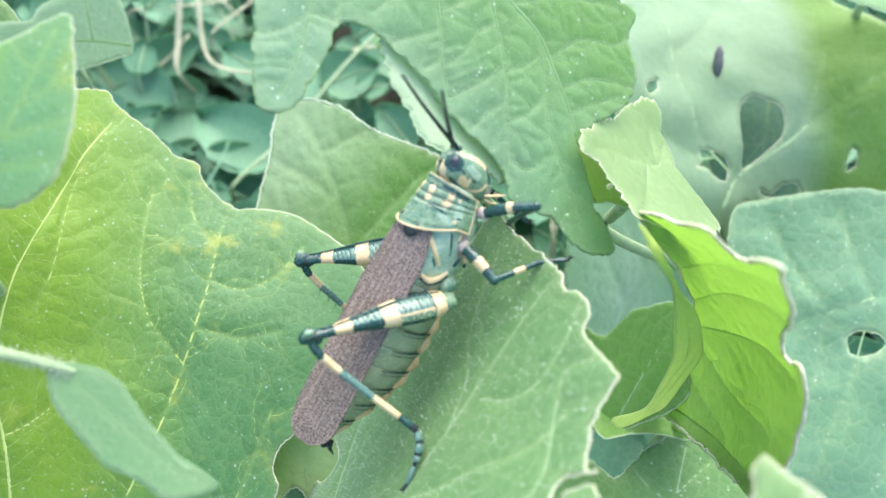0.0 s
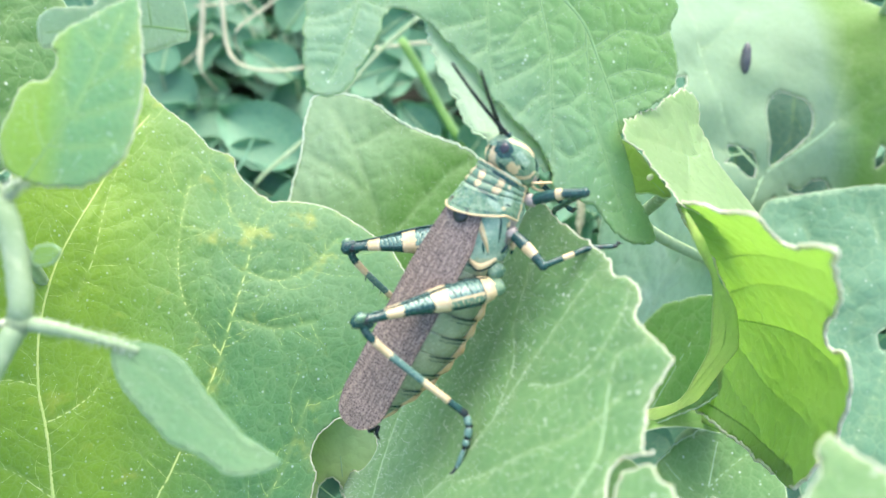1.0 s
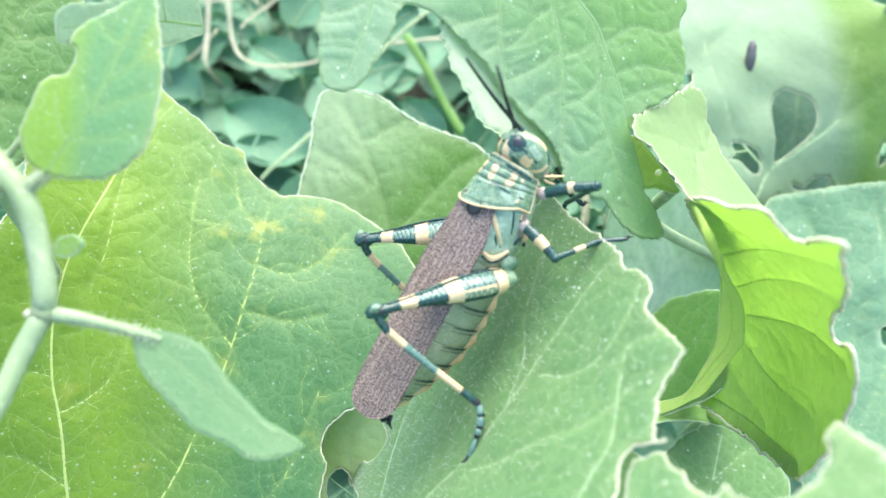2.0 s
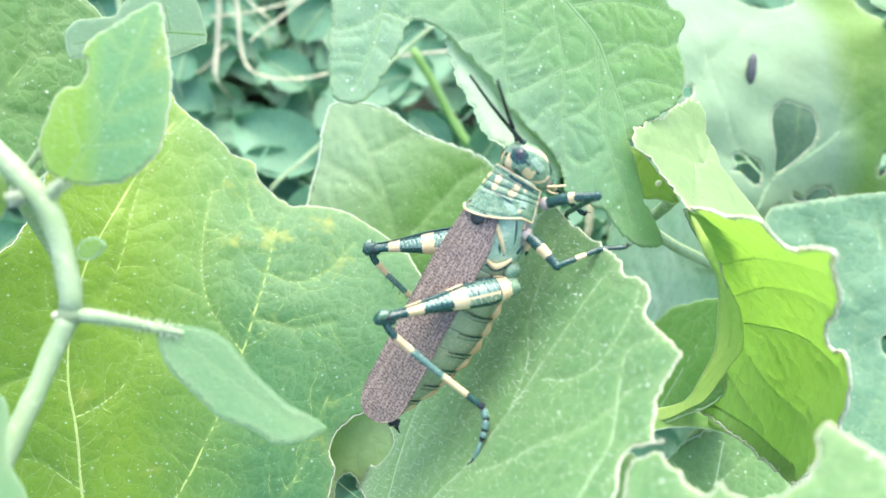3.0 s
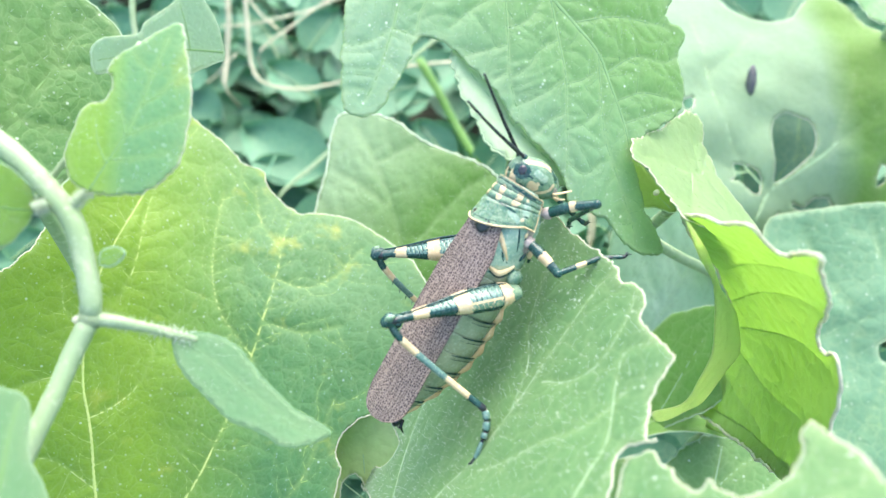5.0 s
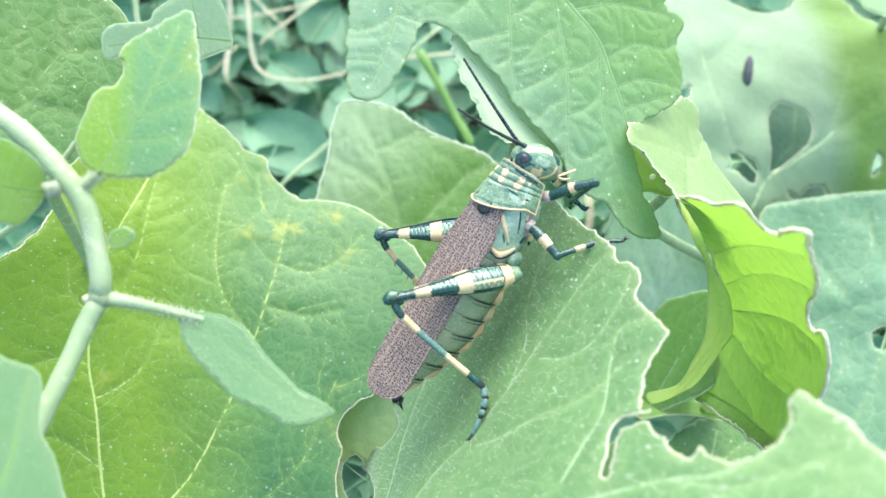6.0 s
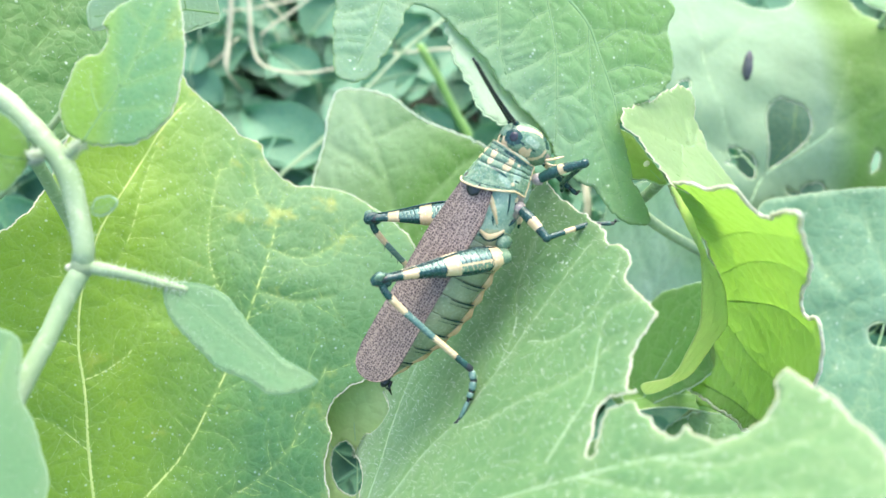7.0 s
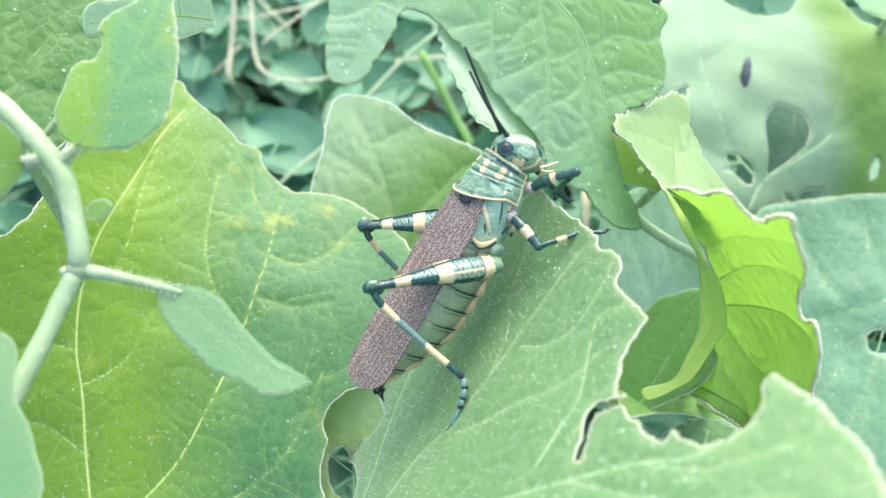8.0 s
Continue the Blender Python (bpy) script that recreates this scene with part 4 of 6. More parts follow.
weed_leaf("c", (-24, 216, 53, -35, 224, 60, 16))
weed_leaf("c", (15, 140, 30, 27, 152, 41, 18))
weed_leaf("c", (4, 144, 33, -11, 165, 40, 15))
weed_foot("d", (-116, 163))
weed_leaf("d", (-116, 191, 36, -114, 206, 44, 14))
weed_leaf("d", (-124, 180, 26, -116, 176, 22, 13))
weed_leaf("d", (-132, 217, 61, -118, 220, 56, 18))
weed_leaf("d", (-137, 200, 45, -127, 196, 41, 14))
weed_leaf("d", (-141, 199, 57, -148, 210, 67, 22))
weed_leaf("d", (-114, 216, 53, -105, 228, 57, 15))
weed_foot("e", (116, 95))
weed_leaf("e", (108, 89, 44, 103, 103, 47, 16))
weed_leaf("e", (116, 86, 47, 137, 98, 45, 18))
weed_leaf("e", (115, 121, 64, 129, 124, 66, 22))
weed_leaf("e", (125, 110, 54, 119, 129, 67, 20))
weed_foot("f", (74, 30))
weed_leaf("f", (69, 12, 26, 57, 21, 28, 18))
weed_leaf("f", (70, 24, 28, 84, 31, 29, 18))
weed_leaf("f", (65, 60, 43, 57, 75, 51, 20))
weed_leaf("f", (55, 82, 57, 49, 88, 56, 14))
weed_leaf("f", (51, 76, 52, 42, 80, 56, 16))
weed_leaf("f", (103, 8, 23, 98, 15, 23, 14))
weed_foot("g", (145, 211))
weed_leaf("g", (140, 215, 59, 126, 229, 65, 26))
weed_leaf("g", (153, 211, 55, 166, 231, 67, 26))
weed_leaf("g", (181, 174, 62, 170, 187, 67, 24))
weed_foot("h", (-135, 62))
weed_leaf("h", (-134, 65, 62, -125, 73, 66, 18))
weed_leaf("h", (-133, 51, 54, -125, 54, 50, 16))
weed_leaf("h", (-128, 37, 50, -122, 36, 42, 16))
stalk_line("dry", 2.4, [(-100, 236, 75), (-98, 217, 58), (-99, 204, 45), (-99, 193, 36)])
stalk_line("dry", 2, [(-89, 226, 80), (-87, 208, 63), (-85, 193, 49), (-81, 188, 44), (-69, 185, 42), (-56, 186, 42), (-46, 187, 44), (-21, 192, 48), (4, 194, 50), (29, 195, 51)])
stalk_line("dry", 1.8, [(-127, 224, 45), (-90, 228, 49), (-60, 234, 54), (-39, 242, 61)])
stalk_line("dry", 1.6, [(-83, 199, 49), (-67, 210, 59), (-49, 219, 68), (-34, 228, 76)])
stalk_line("dry", 1.4, [(-96, 238, 66), (-88, 228, 57), (-75, 219, 48)])
stalk_line("green", 2.2, [(-67, 127, 28), (-46, 142, 42), (-21, 163, 62), (-5, 173, 72), (8, 181, 78)])
stalk_line("green", 1.8, [(-92, 123, 130), (-92, 112, 120), (-91, 106, 114), (-87, 96, 105)])
stalk_line("blade", 5, [(-10, 176, 63), (-2, 166, 54), (5, 156, 45), (15, 144, 33)])
stalk_line("dry", 3, [(46, 81, 73), (47, 76, 68), (46, 69, 62)])
stalk_line("green", 2.2, [(55, 52, 84), (55, 47, 80), (56, 40, 73)])
stalk_line("dry", 1.5, [(-130, 201, 25), (-111, 207, 31), (-98, 217, 40)])
stem_line("main_stem", (1.1, 1.3, 1.5, 1.45, 1.35), [(-74.1, -0.3, 175), (-62.3, -8.7, 171.2), (-57.2, -11.9, 169.7), (-52.1, -15.5, 166.3), (-48.6, -18.7, 163.3), (-46.8, -23, 159.3), (-45.7, -26.8, 156.5), (-45.9, -28.7, 154.6)])
stem_line("lower_stem", (1.3, 1.1, 1, 1.1, 1.3), [(-45.9, -28.5, 154.8), (-47.6, -32.4, 152.6), (-48.6, -36.3, 151), (-49.9, -40.9, 149.4), (-51.3, -45.9, 147.5), (-55, -52.7, 142.5), (-60.4, -61, 134.8), (-57.4, -60, 65.4), (-60.4, -67, -4)])
stem_line("side_stem", (1, 0.75, 0.6, 0.35), [(-45.9, -28.4, 154.9), (-43.4, -28.3, 154.3), (-39.4, -28.3, 153), (-36.1, -28.3, 151.6), (-32.7, -29, 151.3)])
stem_line("petiole", (0.7, 0.55, 0.35), [(-49.4, -18.1, 163.9), (-47.9, -17, 164.9), (-46.6, -15.6, 165.5)])
stem_line("petiole", (0.6, 0.4), [(-51.2, -18.1, 165.2), (-52.5, -19.3, 165.5)])
stem_line("back_stem", (0.4, 0.7, 0.9, 1), [(-44.4, 7.9, 173.1), (-46.7, 1.7, 170), (-51.8, -5.1, 165.1), (-56.6, -9.9, 160.6), (-62.7, -14.7, 154.7), (-72, -16.3, 149.2), (-101.4, -9.6, 129.4), (-98.4, -8.6, 62.7), (-101.4, -15.6, -4)])
GRUB = (90.9, 96.3, 106.5)
SEED = (37.7, 8.8, 142.4)
# -- end of leaf shapes

# ---- the ground ----
def ground():
    n = 120
    g = np.linspace(-1, 1, n)
    g = np.sign(g) * np.abs(g) ** 2.2 * 30
    verts = [(x, y + 0.1, -0.004 + 0.010 * noise.noise((x * 9, y * 9, 0)) + 0.003 * noise.noise((x * 60, y * 60, 3)) if abs(x) < 2 and abs(y) < 2 else -0.004) for y in g for x in g]
    faces = [(j * n + i, j * n + i + 1, (j + 1) * n + i + 1, (j + 1) * n + i) for j in range(n - 1) for i in range(n - 1)]
    tagged(part("ground", mesh_of("ground", verts, faces), M_SOIL), "dark damp soil under the plants", "ground", kind="structure")


ground()

# ---- the large leaves ----
leaf_left = leaf_thing("left", 1, M_LEFT, "broad yellow-green vine leaf with pale veins and spots", M_VEIN_LEFT, M_MARGIN, margin=0.15, hairs=1400, hair=0.5, petiole=(-90, -40), teeth=0.5, pitch=4.0, cell=0.6, pucker=0.5, ripple=1.2, net_mat=M_VEIN_YELLOW, branch=3.6, crease=0.16)
leaf_host = leaf_thing("host", 2, M_HOST, "large hairy green leaf with bitten pale margin under the grasshopper", M_VEIN_MID, M_MARGIN, hairs=4600, hair=0.6, petiole=(20, -110), teeth=0.5, pitch=2.6, cell=0.6, pucker=0.3, ripple=0.5, margin=0.14, net_mat=M_HOST, branch=6.0, crease=0.1)
leaf_top = leaf_thing("top", 3, M_TOP, "lobed puckered green leaf with a bitten edge", M_VEIN_TOP, M_VEIN_TOP, margin=0.12, hairs=2400, hair=0.4, petiole=(20, 110), teeth=0.4, pitch=2.2, cell=0.42, pucker=0.28, ripple=0.3, net_mat=M_VEIN_TOP, branch=3.4, crease=0.22)
leaf_thing("under", 4, M_UNDER, "pale finely toothed leaf behind the lobed leaf", M_VEIN_SOFT, M_MARGIN_GREEN, petiole=(40, 100), teeth=0.6, pitch=1.6)
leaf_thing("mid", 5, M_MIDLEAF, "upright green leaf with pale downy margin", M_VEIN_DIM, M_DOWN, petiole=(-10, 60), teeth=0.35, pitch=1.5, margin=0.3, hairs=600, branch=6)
leaf_thing("crumple", 6, M_CRUMPLE, "pale crumpled yellowish-green leaf", M_VEIN_SOFT, M_MARGIN, margin=0.13, petiole=(130, 60), teeth=0.9, pitch=2.0, pucker=0.4, ripple=1.2, cell=0.7, branch=5)
leaf_roll = leaf_thing("roll", 7, M_BRIGHT, "bright yellow-green upturned leaf with white toothed margin", M_BRIGHT, M_MARGIN, petiole=(80, 30), teeth=0.5, pitch=3.2, pucker=0.35, ripple=0.5, margin=0.3, net_mat=M_BRIGHT, branch=4, crease=0.3, cell=0.6)
for key, seed, mat, label in (("flank", 20, M_BRIGHT, "bright green lower flank"), ("fold", 8, M_FOLD, "pale folded flank")):
    spec = LEAVES[key]
    blade = Blade(spec, seed, teeth=0.08, ripple=0.4, pucker=0.4, cell=0.6)
    side = part("flank", blade.sheet(), mat, leaf_roll, label)
    side.matrix_basis = leaf_roll.matrix_basis.inverted() @ pose(*[v * MM for v in spec["at"]], *spec["turn"])
    for w, line in blade.veins:
        part("vein", mesh_of("vein", *blade.vein(w, line)), mat, side)
leaf_thing("cup", 9, M_DEEP, "deep green leaf in the hollow", M_VEIN_SOFT, M_MARGIN_GREEN, petiole=(70, 45), teeth=0.3)
leaf_thing("cup_low", 10, M_DEEP, "small deep green leaf low in the hollow", M_VEIN_SOFT, M_MARGIN_GREEN, petiole=(66, -2), teeth=0.2)
leaf_thing("gap", 11, M_BACK, "olive green leaf seen through the bitten gap", M_VEIN_SOFT, M_MARGIN_GREEN, petiole=(60, 0), teeth=0.5, pitch=2.5)
leaf_thing("pale", 12, M_DOWNY, "pale downy blue-green leaf in the shade behind", M_VEIN_SOFT, M_MARGIN_GREEN, petiole=(60, 70), teeth=0.4, branch=7)
leaf_thing("small_dark", 13, M_BRIGHT, "small bright green leaf tip", M_VEIN_SOFT, M_MARGIN_GREEN, petiole=(135, 62), teeth=0.3)
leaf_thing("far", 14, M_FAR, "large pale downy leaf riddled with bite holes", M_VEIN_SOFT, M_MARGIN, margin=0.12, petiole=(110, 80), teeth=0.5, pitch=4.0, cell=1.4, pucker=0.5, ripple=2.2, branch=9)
leaf_thing("hole_back", 19, M_SHADE, "blue-green leaf behind the bite holes, coloured as in shade", M_VEIN_DIM, M_VEIN_DIM, petiole=(100, 100), teeth=0.3, ripple=0.4)
leaf_thing("lower_right", 15, M_BLUE, "broad blue-green leaf with pale veins and one hole", M_VEIN_SOFT, M_MARGIN_GREEN, petiole=(130, 40), cell=1.4, pucker=0.6, ripple=1.5, branch=8)
leaf_thing("corner", 16, M_PALE, "pale leaf edge above the bitten leaf", M_VEIN_SOFT, M_MARGIN_GREEN, petiole=(140, 110), teeth=0.6, pitch=3.0)
leaf_thing("lower_left", 17, M_LOW, "yellow-green leaf below the bitten edge", M_VEIN_SOFT, M_MARGIN, petiole=(-10, -30), teeth=0.3)
leaf_thing("back_left", 18, M_BACK, "rounded soft green leaf behind the sprig", M_VEIN_DIM, M_MARGIN_GREEN, petiole=(-100, 0), teeth=0.2, hairs=300, branch=6)


# ---- the weedy sprig close to the camera ----
def attach(ob, parent):
    """Hangs ob, made in world space, under its parent without moving it."""
    ob.parent = parent
    ob.matrix_local = parent.matrix_basis.inverted() @ ob.matrix_basis
    return ob


def stem_hairs(path, radius, count, rng, length=0.7):
    verts, faces = [], []
    for i in range(count):
        k = rng.uniform(0, len(path) - 1.01)
        a, b = path[int(k)], path[int(k) + 1]
        way = (b - a) / np.linalg.norm(b - a)
        out = rng.normal(size=3)
        out -= way * (out @ way)
        out /= np.linalg.norm(out)
        r = a + (b - a) * (k % 1) + out * radius * 0.9
        side = np.cross(way, out) * 0.00004
        base = 4 * i
        verts += [r + side, r - side, r + way * 0.00005, r + (out + way * rng.uniform(-0.4, 0.4)) * length * MM * rng.uniform(0.5, 1.2)]
        faces += [(base, base + 1, base + 3), (base + 1, base + 2, base + 3), (base + 2, base, base + 3)]
    return mesh_of("hairs", verts, faces)


def sprig():
    rng = np.random.default_rng(5)
    ob = new("sprig")
    ob.empty_display_size = 0.01
    foot = [v * MM for v in STEMS[1][2][-1]]
    ob.matrix_basis = pose(*foot)
    tagged(ob, "soft hairy green weed sprig with jointed stem and small leaves", "weed")
    for name, radii, line in STEMS:
        path = spline([tuple(v * MM for v in p) for p in line], 0.0015)
        knobs = [r * MM * (1 + 0.08 * noise.noise((i * 0.9, len(line), 0))) for i, r in enumerate(np.interp(np.linspace(0, 1, len(path)), np.linspace(0, 1, len(radii)), radii))]
        st = attach(part(name, mesh_of(name, *tube(path, knobs, 12)), M_STEM), ob)
        hair = part("hairs", stem_hairs(path, np.mean(radii) * MM, 520, rng, 0.9), M_HAIR)
        hair.parent = st
        tagged(hair, "fine white stem hairs", kind="stuff")
    bm = bmesh.new()
    bmesh.ops.create_icosphere(bm, subdivisions=3, radius=1.0)
    for v in bm.verts:
        v.co *= 1 + 0.1 * noise.noise(v.co * 2.5)
    node = part("stem_joint", bm, M_STEM)
    a = Vector(STEMS[1][2][0]) * MM
    node.matrix_basis = Matrix.LocRotScale(a, None, (0.0016, 0.0014, 0.0015))
    attach(node, ob)
    bm = bmesh.new()
    bmesh.ops.create_icosphere(bm, subdivisions=2, radius=0.00055)
    scar = part("leaf_scar", bm, M_MARGIN, None, "small pale round leaf scar")
    scar.matrix_basis = pose(a.x - 0.0014, a.y - 0.0004, a.z + 0.0005)
    attach(scar, ob)
    for key, seed, mat, label in (("sprig_top", 31, M_SPRIG, "ovate leaf with a ragged pale edge"), ("sprig_back", 32, M_SPRIG_PALE, ""), ("sprig_fore", 33, M_SPRIG_BLUE, "pointed blue-green leaf"),
                                  ("sprig_side", 34, M_BRIGHT, "small bright yellow-green leaf"), ("sprig_lower", 35, M_SPRIG_BLUE, ""), ("sprig_bud", 36, M_SPRIG, "tiny rounded leaflet")):
        spec = LEAVES[key]
        blade = Blade(spec, seed, teeth=0.3 if key == "sprig_top" else 0.12, pitch=1.6, pucker=0.12, ripple=0.25, cell=0.5)
        lf = part("leaf", blade.sheet(0.18), mat, None, label)
        lf.matrix_basis = pose(*[v * MM for v in spec["at"]], *spec["turn"])
        attach(lf, ob)
        for w, line in blade.veins:
            part("vein", mesh_of("vein", *blade.vein(w, line)), M_SPRIG_BLUE if key == "sprig_fore" else M_VEIN_DIM, lf)
        ring = np.vstack([blade.loop, blade.loop[:1]])
        part("margin", mesh_of("margin", *tube(blade.lift(ring, -0.09), [(0.1 if key == "sprig_top" else 0.14) * MM], 5, caps=False)), M_MARGIN if key == "sprig_top" else M_MARGIN_GREEN if key == "sprig_back" else M_SPRIG_BLUE if key == "sprig_fore" else M_VEIN_MID, lf)
        tagged(part("hairs", blade.hairs(220 if key != "sprig_bud" else 20, 0.4), M_HAIR, lf), kind="stuff")
    return ob


sprig_thing = sprig()


# ---- the grasshopper ----
def loft(stations, sides=28, power=2.0, caps=True):
    """A closed skin through upright cross-sections: x, centre z, half height, half width."""
    verts, faces = [], []
    for x, zc, h, w in stations:
        for j in range(sides):
            a = 2 * math.pi * j / sides
            c, s = math.cos(a), math.sin(a)
            verts.append((x * MM, w * MM * math.copysign(abs(c) ** (2 / power), c), (zc + h * math.copysign(abs(s) ** (2 / power), s)) * MM))
    n = len(stations)
    faces = [(i * sides + j, (i + 1) * sides + j, (i + 1) * sides + (j + 1) % sides, i * sides + (j + 1) % sides) for i in range(n - 1) for j in range(sides)]
    if caps:
        faces += [tuple(range(sides)), tuple((n - 1) * sides + j for j in reversed(range(sides)))]
    return np.array(verts), faces


def smooth_stations(rows, step):
    rows = np.array(rows, float)
    x = rows[:, 0]
    xs = np.arange(x[0], x[-1] + math.copysign(1e-6, x[-1] - x[0]), math.copysign(step, x[-1] - x[0]))
    fine = spline(rows, abs(step) * 0.5)
    order = np.argsort(fine[:, 0])
    return [(q, *[np.interp(q, fine[order, 0], fine[order, c]) for c in range(1, rows.shape[1])]) for q in xs]


def limb(name, joints, radii, bands, parent, mats, flat=1.0, label="", stripe=False, step=0.2):
    """A leg piece: a tapered tube in millimetres with coloured bands (from, to, slot) along it."""
    path = spline(joints, step)
    cum = np.concatenate([[0], np.cumsum(np.linalg.norm(np.diff(path, axis=0), axis=1))])
    cum /= cum[-1]
    r = np.interp(cum, np.linspace(0, 1, len(radii)), radii)
    sides = 36 if stripe else 16
    v, f = tube(path * MM, r * MM, sides, flat)
    slots = []
    for q in f:
        if len(q) > 4:
            slots.append(0 if q[0] else 0)
            continue
        i, j = q[0] // sides, q[0] % sides
        s = (cum[i] + cum[i + 1]) / 2 + 0.018 * noise.noise((j * 0.8, i * 0.1, len(name)))
        slot = next((k for a, b, k in bands if a <= s <= b), 0)
        if stripe and slot == 0 and 0.18 < s < 0.84:
            bar = (s * 27 + 0.12 * j) % 1.0
            if 10 <= j <= 15:
                slot = 5 if bar < 0.72 else 0
                if bar < 0.16 and j <= 14:
                    slot = 4
            elif j == 16 and s < 0.5:
                slot = 1
            elif 17 <= j <= 19 and s < 0.5:
                slot = 1 if bar < 0.14 else 2
        slots.append(slot)
    return part(name, mesh_of(name, v, f, slots), mats, parent, label)


def lump(name, centre, size, material, parent, turn=(0, 0, 0), rough=0.06, label="", detail=3):
    bm = bmesh.new()
    bmesh.ops.create_icosphere(bm, subdivisions=detail, radius=1.0)
    m = pose(0, 0, 0, *turn).to_3x3()
    for v in bm.verts:
        k = 1 + rough * noise.noise(v.co * 2.2 + Vector(centre))
        v.co = (m @ Vector((v.co.x * size[0] * k, v.co.y * size[1] * k, v.co.z * size[2] * k)) + Vector(centre)) * MM
    return part(name, bm, material, parent, label)


def painted(verts, faces, marks, origin=(0, 0, 0)):
    """A colour slot for each face, from marks of (line in millimetres, half width, slot), on both flanks."""
    v = np.array(verts) / MM + np.array(origin)
    mid = np.array([v[list(f)].mean(0) for f in faces])
    mid[:, 1] = -np.abs(mid[:, 1])
    ragged = np.array([noise.noise(tuple(p * 1.6)) for p in mid])
    slots = np.zeros(len(faces), int)
    for line, half, slot in marks:
        path = spline(line, 0.15) if len(line) > 1 else np.array(line, float)
        d = np.min(np.linalg.norm(mid[:, None] - path[None], axis=2), axis=1)
        slots[d < half * (1 + 0.2 * ragged)] = slot
    return [int(k) for k in slots]


def spines(name, joints, count, length, side, parent, start=0.35):
    path = spline(joints, 0.3)
    pieces = []
    for i in range(count):
        k = start + (0.96 - start) * i / max(1, count - 1)
        p = path[int(k * (len(path) - 1))]
        tip = p + np.array(side) * length + (path[-1] - path[0]) / np.linalg.norm(path[-1] - path[0]) * length * 0.5
        pieces.append(tube(np.array([p, (p + tip) / 2, tip]) * MM, [0.13 * MM, 0.09 * MM, 0.01 * MM], 5))
    return part(name, mesh_of(name, *joined(pieces)), M_BLACK, parent)


HOPPER = pose(0.00843, -0.00883, 0.14652, -27.57, -42.78, 49.59)
NECK = Vector((10.2, 0.0, 2.6)) * MM
HEAD_SET = Vector((0.6, 0.0, 0.65))
ANTENNA_ROOTS = ((Vector((15.6, -0.5, 5.2)) - HEAD_SET) * MM, (Vector((15.5, 0.7, 5.3)) - HEAD_SET) * MM)
ANTENNA_REST = (Vector((4.6, 7.2, 8.6)).normalized(), Vector((7.0, 7.6, 3.4)).normalized())


